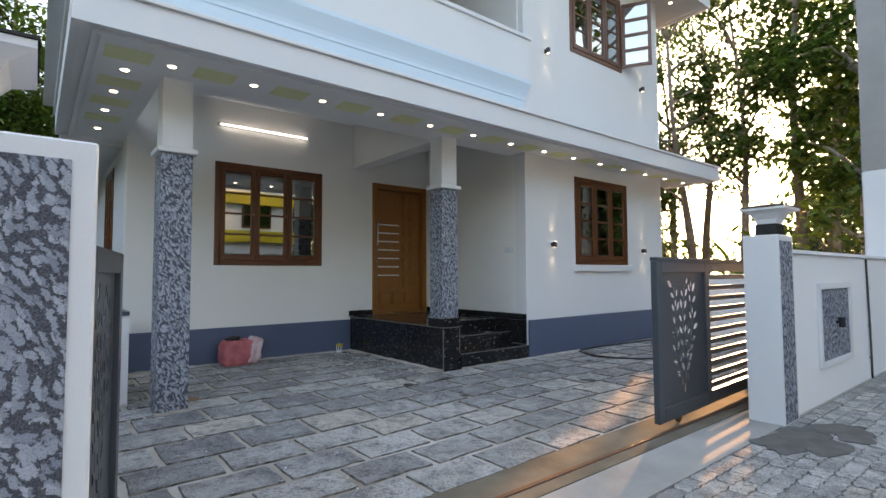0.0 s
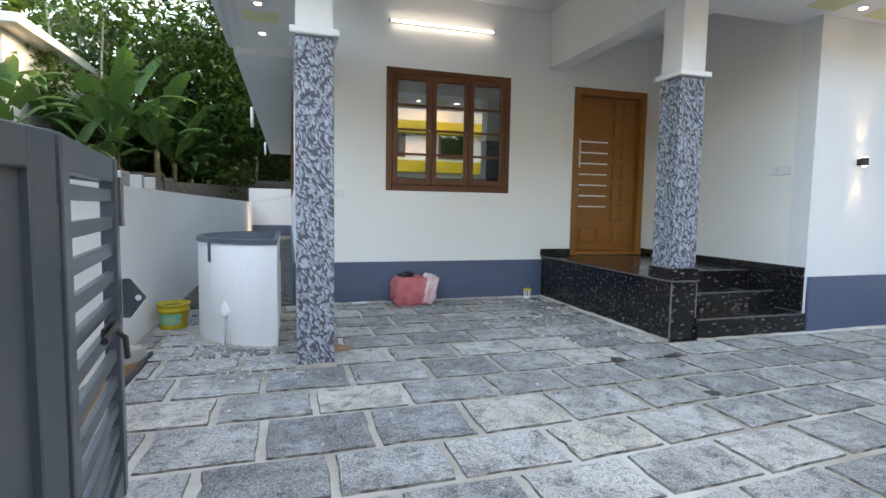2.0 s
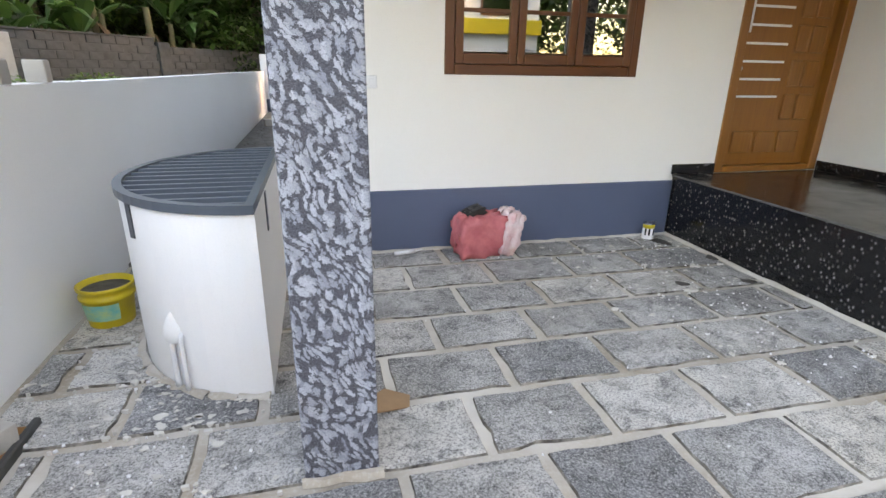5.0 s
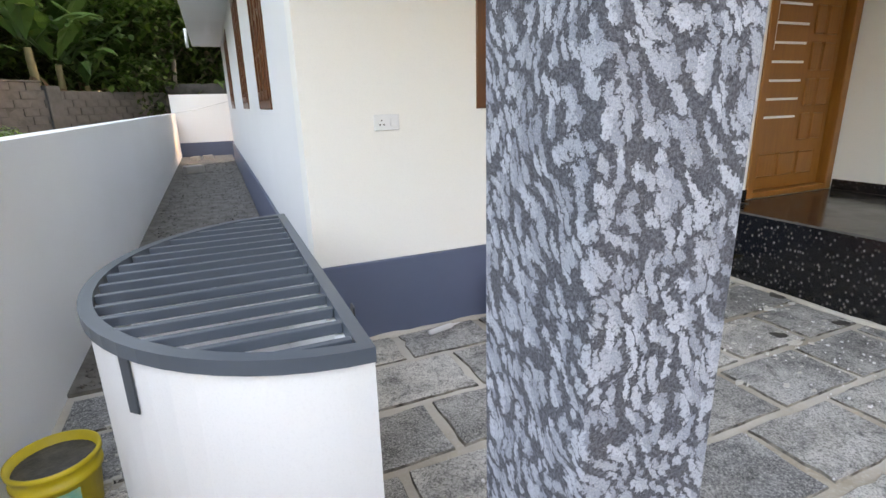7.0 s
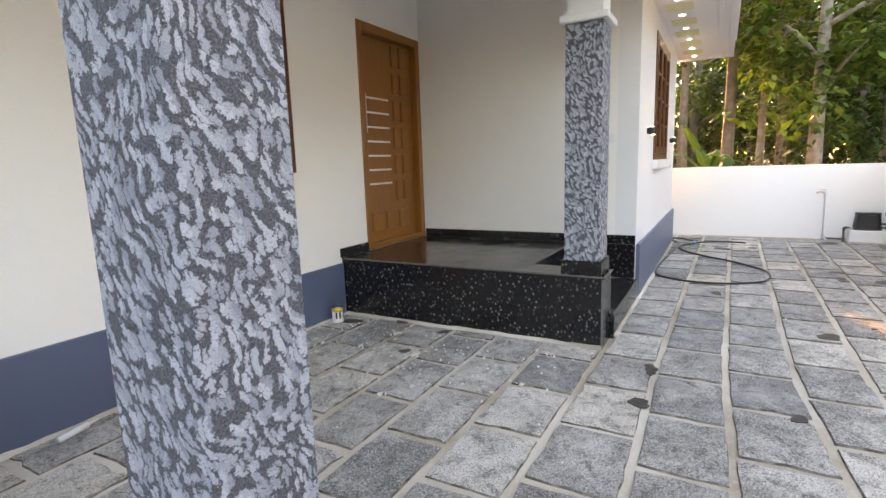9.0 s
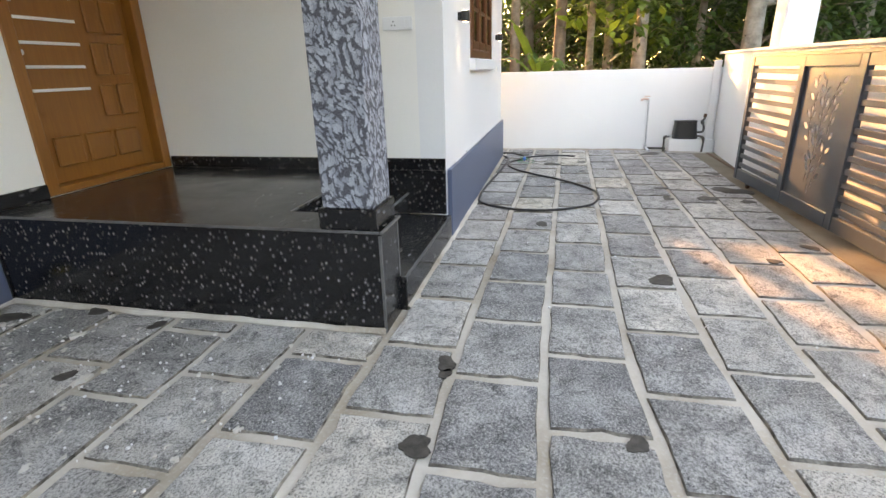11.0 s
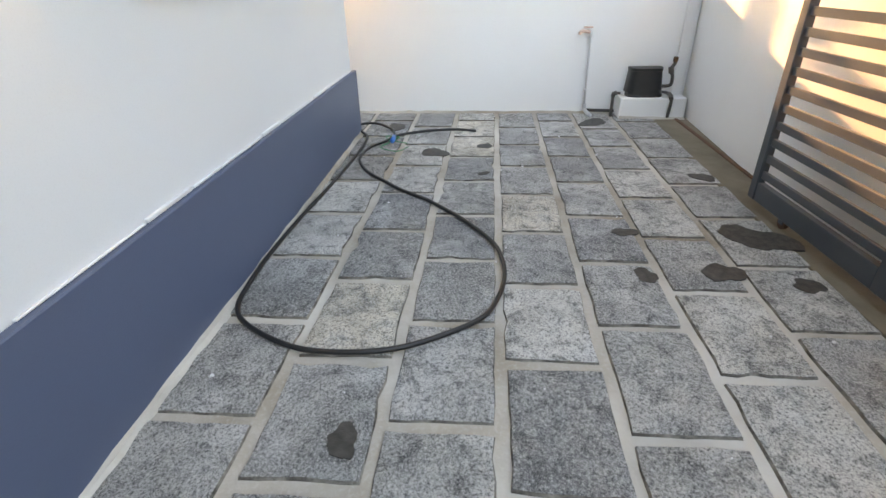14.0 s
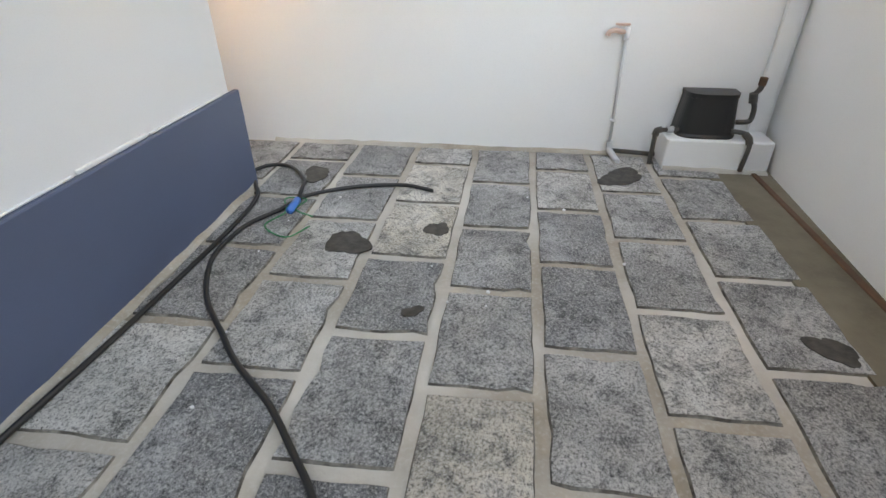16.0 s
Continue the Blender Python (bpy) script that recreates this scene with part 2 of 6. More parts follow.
def paving(name, dark, pale, rough):
    """Split grey stone with cement smears, each stone in its own shade."""
    m, t, b = material(name, rough, 0.0, 0.18)
    v = coords(t)
    info = t.nodes.new("ShaderNodeObjectInfo")
    shift = t.nodes.new("ShaderNodeVectorMath")
    shift.operation = "MULTIPLY_ADD"
    shift.inputs[1].default_value = (37.0, 19.0, 11.0)
    t.links.new(info.outputs["Random"], shift.inputs[0])
    t.links.new(v, shift.inputs[2])
    p = shift.outputs[0]
    grain = noise_tex(t, p, 100, 7, 0.8)
    grit = noise_tex(t, p, 280, 4, 0.8)
    wash = noise_tex(t, p, 3.2, 5, 0.62, 0.3)
    cloud = noise_tex(t, p, 11.0, 10, 0.78, 0.5)
    smear = noise_tex(t, p, 6.0, 11, 0.82, 0.6)
    mid = tuple(x * 0.5 + y * 0.5 for x, y in zip(dark, pale))
    tone = ramp(t, info.outputs["Random"], [(0.0, dark), (0.30, tuple(x * 0.7 + y * 0.3 for x, y in zip(dark, pale))), (0.62, mid), (0.86, pale), (1.0, tuple(x * y for x, y in zip(pale, (1.02, 0.95, 0.85))))])
    col = mix(t, tone, tuple(x * 0.42 for x in dark), ramp(t, wash, [(0.46, (0, 0, 0)), (0.66, (0.50,) * 3)]))
    col = mix(t, col, tuple(min(0.75, x * 1.25) for x in pale), ramp(t, wash, [(0.30, (0.45,) * 3), (0.48, (0, 0, 0))]))
    col = mix(t, col, tuple(x * 0.30 for x in dark), ramp(t, cloud, [(0.49, (0, 0, 0)), (0.62, (0.78,) * 3)]))
    col = mix(t, col, (0.60, 0.59, 0.56), ramp(t, smear, [(0.56, (0, 0, 0)), (0.64, (0.55,) * 3)]))
    col = mix(t, col, tuple(x * 0.20 for x in dark), ramp(t, grain, [(0.38, (0.92,) * 3), (0.50, (0, 0, 0))]))
    col = mix(t, col, (0.74, 0.73, 0.70), ramp(t, grain, [(0.52, (0, 0, 0)), (0.64, (0.66,) * 3)]))
    col = mix(t, col, (0.80, 0.79, 0.76), ramp(t, grit, [(0.56, (0, 0, 0)), (0.66, (0.7,) * 3)]))
    col = mix(t, col, tuple(x * 0.16 for x in dark), ramp(t, grit, [(0.33, (0.75,) * 3), (0.43, (0, 0, 0))]))
    t.links.new(col, b.inputs["Base Color"])
    bump(t, b, mix(t, grain, cloud, 0.3), 1.0, 0.012)
    return m


M_STONE = paving("grey_split_stone", (0.235, 0.238, 0.247), (0.66, 0.642, 0.605), 0.85)
M_PAVER = paving("grey_concrete_paver", (0.36, 0.35, 0.33), (0.60, 0.58, 0.55), 0.9)


def glass():
    m = bpy.data.materials.new("reflective_window_glass")
    m.use_nodes = True
    t = m.node_tree
    g = node(t, "BsdfGlossy", Color=(0.93, 0.95, 0.93, 1), Roughness=0.015)
    tr = node(t, "BsdfTransparent", Color=(0.35, 0.37, 0.35, 1))
    mx = node(t, "MixShader", Fac=0.42)
    t.links.new(tr.outputs[0], mx.inputs[1])
    t.links.new(g.outputs[0], mx.inputs[2])
    t.links.new(mx.outputs[0], t.nodes["Material Output"].inputs[0])
    return m


M_GLASS = glass()


def leafy(name, a, c, through_light=0.35, rough=0.45):
    m, t, b = material(name, rough)
    geo = t.nodes.new("ShaderNodeNewGeometry")
    col = ramp(t, geo.outputs["Random Per Island"], [(0.0, a), (0.6, c), (1.0, tuple(min(1, x * 1.5) for x in c))])
    t.links.new(col, b.inputs["Base Color"])
    tl = node(t, "BsdfTranslucent")
    t.links.new(mix(t, col, (0.9, 1.0, 0.3), 0.35, "MULTIPLY"), tl.inputs[0])
    mx = node(t, "MixShader", Fac=through_light)
    t.links.new(b.outputs[0], mx.inputs[1])
    t.links.new(tl.outputs[0], mx.inputs[2])
    t.links.new(mx.outputs[0], t.nodes["Material Output"].inputs[0])
    return m


M_LEAF = leafy("tree_leaf", (0.016, 0.042, 0.010), (0.048, 0.098, 0.020), 0.34)
M_LEAFPALE = leafy("light_tree_leaf", (0.035, 0.080, 0.016), (0.085, 0.145, 0.028), 0.40)
M_BANANA = leafy("banana_leaf", (0.022, 0.068, 0.020), (0.062, 0.135, 0.040), 0.35, 0.35)
M_DRYLEAF = leafy("dry_banana_leaf", (0.06, 0.035, 0.016), (0.10, 0.062, 0.03), 0.2, 0.8)
M_GRASS = leafy("grass_blade", (0.05, 0.115, 0.02), (0.12, 0.21, 0.04), 0.35)
M_BARK = painted("grey_brown_bark", (0.25, 0.225, 0.19), (0.085, 0.07, 0.055), 0.95, 35, 4, 0.9, 0.9)
M_BARKPALE = painted("pale_grey_bark", (0.36, 0.335, 0.29), (0.12, 0.10, 0.08), 0.95, 40, 6, 0.9, 0.9)
M_STEM = painted("banana_stem", (0.13, 0.12, 0.05), (0.09, 0.055, 0.03), 0.7, 30, 5, 0.9, 0.4)
M_GRAVEL = painted("dark_gravel", (0.19, 0.18, 0.165), (0.07, 0.064, 0.057), 0.95, 45, 6, 0.9, 1.0)
M_EARTH = painted("brown_leaf_litter", (0.085, 0.065, 0.04), (0.05, 0.05, 0.02), 0.95, 20, 1.0, 0.9, 0.9)


# ---- mesh helpers ----
def mesh_object(name, bm, mat, smooth=False):
    me = bpy.data.meshes.new(name)
    bm.to_mesh(me)
    bm.free()
    for mm in (mat if isinstance(mat, (list, tuple)) else [mat]):
        me.materials.append(mm)
    if smooth:
        me.shade_smooth()
    return new(name, me)


def part(name, bm, mat, parent, label="", smooth=False):
    ob = mesh_object(name, bm, mat, smooth)
    ob.parent = parent
    return tagged(ob, label) if label else ob


def thing(name, label, category, x=0, y=0, z=0, rz=0, group="", kind=""):
    ob = new(name)
    ob.matrix_world = pose(x, y, z, 0, 0, rz)
    return tagged(ob, label, category, group, kind)


def setting(name, bm, mat, label="", smooth=False):
    return tagged(mesh_object(name, bm, mat, smooth), label, kind="structure")


def box(bm, x0, x1, y0, y1, z0, z1, bev=0.0, seg=1):
    vs = [bm.verts.new((x, y, z)) for z in (z0, z1) for x, y in ((x0, y0), (x1, y0), (x1, y1), (x0, y1))]
    fs = [bm.faces.new([vs[i] for i in q]) for q in ((3, 2, 1, 0), (4, 5, 6, 7), (0, 1, 5, 4), (1, 2, 6, 5), (2, 3, 7, 6), (3, 0, 4, 7))]
    if bev:
        bmesh.ops.bevel(bm, geom=list({e for f in fs for e in f.edges}), offset=bev, segments=seg, affect="EDGES", profile=0.5)
    return bm


def B(*a, **k):
    return box(bmesh.new(), *a, **k)


def tube(bm, pts, r, n=10, close=True):
    """A round pipe through points; r is one radius or one for each point."""
    pts = [Vector(p) for p in pts]
    rs = r if isinstance(r, (list, tuple)) else [r] * len(pts)
    rings, side = [], None
    for i, p in enumerate(pts):
        d = (pts[min(i + 1, len(pts) - 1)] - pts[max(i - 1, 0)]).normalized()
        side = d.orthogonal().normalized() if side is None else (side - d * side.dot(d)).normalized()
        up = d.cross(side)
        rings.append([bm.verts.new(p + (side * math.cos(a) + up * math.sin(a)) * rs[i]) for a in (2 * math.pi * k / n for k in range(n))])
    for a, b in zip(rings, rings[1:]):
        for k in range(n):
            bm.faces.new((a[k], a[(k + 1) % n], b[(k + 1) % n], b[k]))
    if close:
        bm.faces.new(rings[0][::-1])
        bm.faces.new(rings[-1])
    return bm


def T(*a, **k):
    return tube(bmesh.new(), *a, **k)


def prism(bm, poly, z0, z1):
    lo, hi = [bm.verts.new((x, y, z0)) for x, y in poly], [bm.verts.new((x, y, z1)) for x, y in poly]
    bm.faces.new(lo[::-1])
    bm.faces.new(hi)
    for i in range(len(poly)):
        j = (i + 1) % len(poly)
        bm.faces.new((lo[i], lo[j], hi[j], hi[i]))
    return bm


def lathe(bm, prof, n=24, x=0, y=0):
    """Rings of (radius, height) from bottom to top, capped."""
    rings = [[bm.verts.new((x + r * math.cos(2 * math.pi * k / n), y + r * math.sin(2 * math.pi * k / n), z)) for k in range(n)] for r, z in prof]
    for a, b in zip(rings, rings[1:]):
        for k in range(n):
            bm.faces.new((a[k], a[(k + 1) % n], b[(k + 1) % n], b[k]))
    bm.faces.new(rings[0][::-1])
    bm.faces.new(rings[-1])
    return bm


def smooth_line(pts, n=8):
    """A smooth line through points (Catmull-Rom)."""
    p = [Vector(q) for q in pts]
    p = [2 * p[0] - p[1]] + p + [2 * p[-1] - p[-2]]
    out = []
    for i in range(1, len(p) - 2):
        a, b, c, d = p[i - 1:i + 3]
        for k in range(n):
            t = k / n
            out.append(0.5 * (2 * b + (c - a) * t + (2 * a - 5 * b + 4 * c - d) * t * t + (3 * b - a - 3 * c + d) * t ** 3))
    return out + [p[-2]]


def pierced(name, axis, u0, u1, w0, w1, z0, z1, holes, mat, label=""):
    """A wall with thickness: along x (axis 'x', w is y) or along y (w is x), with openings (u0, u1, z0, z1) cut through."""
    us = sorted({u0, u1, *(h[0] for h in holes), *(h[1] for h in holes)})
    zs = sorted({z0, z1, *(h[2] for h in holes), *(h[3] for h in holes)})
    bm, seen = bmesh.new(), {}

    def vert(u, w, z):
        key = (round(u, 4), round(w, 4), round(z, 4))
        if key not in seen:
            seen[key] = bm.verts.new((u, w, z) if axis == "x" else (w, u, z))
        return seen[key]

    def solid(i, j):
        if not (0 <= i < len(us) - 1 and 0 <= j < len(zs) - 1):
            return False
        cu, cz = (us[i] + us[i + 1]) / 2, (zs[j] + zs[j + 1]) / 2
        return not any(h[0] < cu < h[1] and h[2] < cz < h[3] for h in holes)

    for i in range(len(us) - 1):
        for j in range(len(zs) - 1):
            if not solid(i, j):
                continue
            a, b, c, d = us[i], us[i + 1], zs[j], zs[j + 1]
            bm.faces.new([vert(a, w0, c), vert(b, w0, c), vert(b, w0, d), vert(a, w0, d)])
            bm.faces.new([vert(a, w1, d), vert(b, w1, d), vert(b, w1, c), vert(a, w1, c)])
            for ok, (p, q) in ((solid(i - 1, j), ((a, c), (a, d))), (solid(i + 1, j), ((b, d), (b, c))), (solid(i, j - 1), ((b, c), (a, c))), (solid(i, j + 1), ((a, d), (b, d)))):
                if not ok:
                    bm.faces.new([vert(p[0], w0, p[1]), vert(p[0], w1, p[1]), vert(q[0], w1, q[1]), vert(q[0], w0, q[1])])
    bmesh.ops.recalc_face_normals(bm, faces=bm.faces)
    return setting(name, bm, mat, label)

# ---- structure ----
XL, XR, XE = 0.83, 5.595, 9.53      # house: left side, porch return wall, right side
YF, YR = 7.59, 5.15              # front wall behind the car porch, front wall of the right room
PL = 0.545                         # porch floor
W1 = (1.885, 3.50, 1.365, 2.835)
W2 = (6.77, 8.30, 1.37, 2.812)
W3 = (6.72, 8.25, 4.89, 6.25)
DR = (4.43, 5.575, 0.545, 2.805)
SIDE = [(8.95, 10.0, 1.385, 2.83), (11.6, 12.7, 1.385, 2.83), (15.8, 17.2, 1.385, 2.83)]

g = bmesh.new()
for ring in range(1):
    n = 48
    inner = g.verts.new((0, 0, -0.12))
    rim = [g.verts.new((900 * math.cos(2 * math.pi * k / n), 900 * math.sin(2 * math.pi * k / n), -0.12)) for k in range(n)]
    for k in range(n):
        g.faces.new((inner, rim[k], rim[(k + 1) % n]))
setting("ground", g, M_EARTH, "brown earth with leaf litter around the house")

yard = setting("floor", B(-0.62, 10.36, 2.40, 7.62, -0.11, -0.014), M_CEMENT, "courtyard of grey split stones set in cement")
setting("floor_drain_strip", B(-0.3, 10.36, 1.998, 2.396, -0.11, -0.006), M_DRAIN, "bare cement strip along the gate rail")
setting("apron", prism(bmesh.new(), [(-3, 1.62), (12, 1.62), (12, 1.996), (-3, 1.996)], -0.11, -0.012), M_APRON, "rough cement apron in front of the gate")
setting("soil_bed", B(-0.47, -0.274, 2.06, 5.72, -0.1, 0.016), M_SOIL, "strip of red soil along the boundary wall")
setting("kerb", B(-0.272, -0.243, 2.42, 5.76, -0.1, 0.030, 0.006), M_BLOCK, "low cement kerb beside the soil strip")
setting("road", B(-30, 40, -6.0, 1.616, -0.11, -0.035), M_APRON, "sandy bed of the paved lane")
setting("gravel_path", B(-0.8, 0.795, 7.62, 22.0, -0.11, 0.01), M_GRAVEL, "dark gravel path beside the house")

pierced("wall_front", "x", XL, XR + 0.0, YF, YF + 0.2, -0.1, 3.9, [W1, DR], M_CREAM, "white painted front wall under the car porch")
pierced("wall_return", "y", YR + 0.2, YF, XR - 0.01, XR + 0.19, -0.1, 3.9, [], M_CREAM, "white painted return wall beside the porch steps")
pierced("wall_right_room", "x", XR - 0.01, XE, YR, YR + 0.2, -0.1, 6.62, [W2, W3], M_WHITE, "white painted wall of the front right room")
pierced("wall_left_side", "y", YF + 0.2, 20.0, XL, XL + 0.2, -0.1, 3.9, SIDE, M_WHITE, "white painted side wall of the house")
pierced("wall_right_side", "y", YR + 0.2, 20.0, XE - 0.2, XE, -0.1, 6.62, [], M_WHITE)
pierced("wall_back", "x", XL + 0.2, XE - 0.2, 19.8, 20.0, -0.1, 6.0, [], M_WHITE)
pierced("wall_inner", "x", XL + 0.2, XE - 0.2, 11.0, 11.1, -0.1, 6.0, [], M_CREAM)
pierced("wall_partition", "y", YF + 0.2, 11.0, XR + 0.3, XR + 0.4, -0.1, 6.0, [], M_CREAM)
setting("floor_inner", B(XL + 0.2, XE - 0.2, YF + 0.2, 19.8, 0.3, PL), M_CREAM)
setting("floor_right_room", B(XR + 0.2, XE - 0.2, YR + 0.2, YF + 0.19, 0.3, PL), M_CREAM)

# blue-grey plinth band, a little proud of the wall, its top ledge uneven in length
DZ = 0.495
setting("plinth_band_front", B(XL - 0.03, 4.0, YF - 0.03, YF - 0.002, -0.1, DZ, 0.004), M_DADO, "blue-grey painted plinth band of the front wall")
setting("plinth_band_right", B(XR + 0.012, XE + 0.05, YR - 0.038, YR - 0.002, -0.1, 0.545, 0.005), M_DADO, "blue-grey painted plinth band of the right room")
setting("plinth_band_side", B(XL - 0.03, XL - 0.002, YF + 0.0, 20.0, -0.1, DZ, 0.004), M_DADO, "blue-grey painted plinth band of the side wall")
setting("plinth_band_right_side", B(XE + 0.002, XE + 0.05, YR + 0.0, 20.0, -0.1, 0.53, 0.004), M_DADO)

for k, (x, w, h) in enumerate(((5.9, 0.55, 0.012), (6.46, 0.3, 0.03), (6.78, 0.7, 0.018), (7.5, 0.25, 0.034), (7.77, 0.62, 0.014), (8.41, 0.4, 0.028), (8.83, 0.6, 0.016))):
    setting("plaster_lip", B(x, x + w, YR - 0.016, YR - 0.002, 0.546, 0.546 + h * 0.6, 0.003), M_WHITE, "uneven white plaster edge over the plinth band")

# porch roof: soffit band, fascia with ledges, higher ceiling inside
SZ = 3.03
bm = bmesh.new()
box(bm, 0.16, 10.26, 4.43, 5.46, SZ, SZ + 0.2)
box(bm, 0.16, XL, 5.46, 8.05, SZ, SZ + 0.2)
setting("canopy_soffit", bm, M_SOFFIT, "white soffit of the projecting porch roof")
bm = bmesh.new()
for (a, b, c, d) in ((0.10, 10.32, 4.36, 4.428), (0.10, 0.158, 4.428, 8.05), (10.262, 10.32, 4.428, 5.46)):
    box(bm, a, b, c, d, SZ - 0.03, SZ + 0.22)
setting("fascia", bm, M_WHITE, "white fascia board of the porch roof")
bm = bmesh.new()
box(bm, 0.075, 10.345, 4.33, 5.2, SZ + 0.222, SZ + 0.255, 0.004)
box(bm, 0.075, 0.8, 5.2, 8.08, SZ + 0.222, SZ + 0.255, 0.004)
setting("fascia_ledge", bm, M_WHITE, "white drip ledge on top of the fascia")
bm = bmesh.new()
for y0, y1, drop in ((4.50, 4.53, 0.034), (4.531, 4.552, 0.022), (4.56, 4.568, 0.012)):
    box(bm, 0.16 + y0 - 4.43, 10.2, y0, y1, SZ - drop, SZ - 0.001, 0.003)
    box(bm, 0.16 + y0 - 4.43, 0.16 + y1 - 4.43, y1 + 0.001, 8.04, SZ - drop, SZ - 0.001, 0.003)
setting("soffit_trim", bm, M_SOFFIT, "stepped white trim along the soffit edge")
setting("ceiling_porch", B(XL, 4.05, 5.462, YF - 0.002, 3.72, 3.9), M_SOFFIT, "white ceiling of the car porch")
setting("ceiling_entrance", B(4.282, XR - 0.012, 5.462, YF - 0.002, 3.50, 3.9), M_SOFFIT, "white ceiling above the entrance steps")
setting("beam_cross", B(4.052, 4.28, 5.464, YF - 0.003, 3.0, 3.9), M_CREAM, "white beam running from wall to pillar")
setting("beam_front", B(XL, XR - 0.012, 5.20, 5.458, SZ + 0.202, 3.9), M_CREAM)
setting("ceiling_rooms", B(XL, XE, YF + 0.2, 20, 3.902, 4.0), M_SOFFIT)
setting("ceiling_right_room", B(XR + 0.19, XE - 0.2, YR + 0.2, YF + 0.2, 3.902, 4.0), M_SOFFIT)
setting("side_eave", B(0.15, XL - 0.002, 8.06, 20.2, 2.95, 3.05), M_WHITE, "white sunshade slab along the side wall")

# balcony parapet with pale blue cornice, upper storey
setting("balcony_parapet", B(0.22, 5.55, 5.0, 5.14, SZ + 0.272, 4.66), M_WHITE, "white balcony parapet above the porch")
bm = bmesh.new()
prof = [(4.998, SZ + 0.274), (4.985, SZ + 0.274), (4.985, 3.72), (4.972, 3.725), (4.972, 3.76), (4.962, 3.80), (4.94, 3.86), (4.915, 3.92), (4.90, 3.955), (4.90, 4.0), (4.985, 4.012), (4.998, 4.012)]
rows = [[bm.verts.new((x0 + (4.985 - y) * k, y, z)) for y, z in prof] for x0, k in ((0.13, -1.0), (5.41, 0.9))]
for k in range(len(prof)):
    bm.faces.new((rows[0][k], rows[0][(k + 1) % len(prof)], rows[1][(k + 1) % len(prof)], rows[1][k]))
bm.faces.new(rows[0][::-1]), bm.faces.new(rows[1])
bmesh.ops.recalc_face_normals(bm, faces=bm.faces)
setting("cornice_blue", bm, M_PALEBLUE, "pale blue stepped cornice above the porch roof")
setting("parapet_cap", B(0.18, 5.58, 4.97, 5.145, 4.663, 4.72, 0.006), M_WHITE)
setting("wall_balcony_back", B(0.5, XR - 0.012, 7.2, 7.4, 3.9, 6.62), M_WHITE)
setting("wall_balcony_left", B(0.3, 0.5, 5.2, 7.4, 3.9, 6.62), M_WHITE)
setting("floor_balcony", B(0.3, XR - 0.012, 5.16, 7.2, 3.902, 4.0), M_CEMENT)
setting("wall_upper_return", B(5.552, 5.73, 5.25, 7.2, 4.0, 6.62), M_WHITE)
setting("roof_upper", B(0.0, 10.45, 4.55, 20.3, 6.65, 6.8), M_SOFFIT, "white upper roof slab with overhang")
setting("roof_upper_fascia", B(0.0, 10.48, 4.50, 4.548, 6.58, 6.88), M_WHITE)
setting("roof_upper_fascia_side", B(10.452, 10.5, 4.55, 20.3, 6.58, 6.88), M_WHITE)

# boundary walls
XF = 10.31
setting("boundary_wall_right", B(XF, XF + 0.16, 1.65, 22.0, -0.1, 1.20, 0.006), M_WHITELIT, "white painted boundary wall at the end of the yard")
bm = bmesh.new()
prism(bm, [(5.0, 1.64), (XF - 0.002, 1.64), (XF - 0.002, 2.0), (8.4, 2.11), (5.0, 1.86)], -0.1, 1.38)
setting("boundary_wall_front", bm, M_WHITELIT, "white painted front boundary wall")
bm = bmesh.new()
prism(bm, [(5.003, 1.61), (XF + 0.18, 1.61), (XF + 0.18, 2.03), (XF, 2.03), (8.4, 2.14), (5.003, 1.89)], 1.384, 1.415)
setting("boundary_wall_front_cap", bm, M_WHITELIT)
setting("boundary_pier", B(XF - 0.035, XF - 0.003, 2.03, 2.13, 0.192, 1.30, 0.006), M_WHITELIT, "white corner pier of the boundary wall")
setting("meter_ledge", B(XF - 0.24, XF - 0.003, 2.035, 2.665, -0.1, 0.19, 0.012, 2), M_WHITELIT, "low white plastered ledge under the water meter")
bm = bmesh.new()
prism(bm, [(-0.465, 2.05), (-0.48, 7.6), (-0.60, 22.0), (-0.75, 22.0), (-0.63, 7.6), (-0.62, 2.05)], -0.1, 1.29)
setting("boundary_wall_left", bm, M_WHITELIT, "white painted boundary wall beside the house")
setting("boundary_wall_back", B(-0.7, 3.0, 22.0, 22.15, -0.1, 1.81), M_WHITELIT, "white painted back boundary wall")
setting("boundary_band_back", B(-0.66, 3.0, 21.97, 21.998, -0.1, 0.42), M_DADO)


# ---- porch floor and steps in black granite ----
porch = thing("porch_steps", "polished black granite porch floor with three steps", "steps")
bm = bmesh.new()
prism(bm, [(4.012, 5.15), (4.29, 5.15), (4.29, 5.79), (XR - 0.014, 5.79), (XR - 0.014, YF - 0.004), (4.012, YF - 0.004)], -0.08, PL - 0.022)
part("plinth", bm, M_GRANITE, porch)
bm = bmesh.new()
prism(bm, [(3.998, 5.136), (4.304, 5.136), (4.304, 5.775), (XR - 0.014, 5.775), (XR - 0.014, YF - 0.006), (3.998, YF - 0.006)], PL - 0.02, PL)
bmesh.ops.bevel(bm, geom=bm.edges[:], offset=0.005, segments=2, affect="EDGES")
part("floor_slab", bm, M_GRANITE, porch)
part("step", B(4.293, XR - 0.016, 5.45, 5.788, -0.08, 0.366, 0.004), M_GRANITE, porch)
part("step", B(4.293, XR - 0.016, 5.115, 5.448, -0.08, 0.190, 0.004), M_GRANITE, porch)
part("step_edge", B(4.294, XR - 0.038, 5.1125, 5.127, 0.180, 0.1925, 0.002), M_EDGE, porch, "pale sawn step edge")
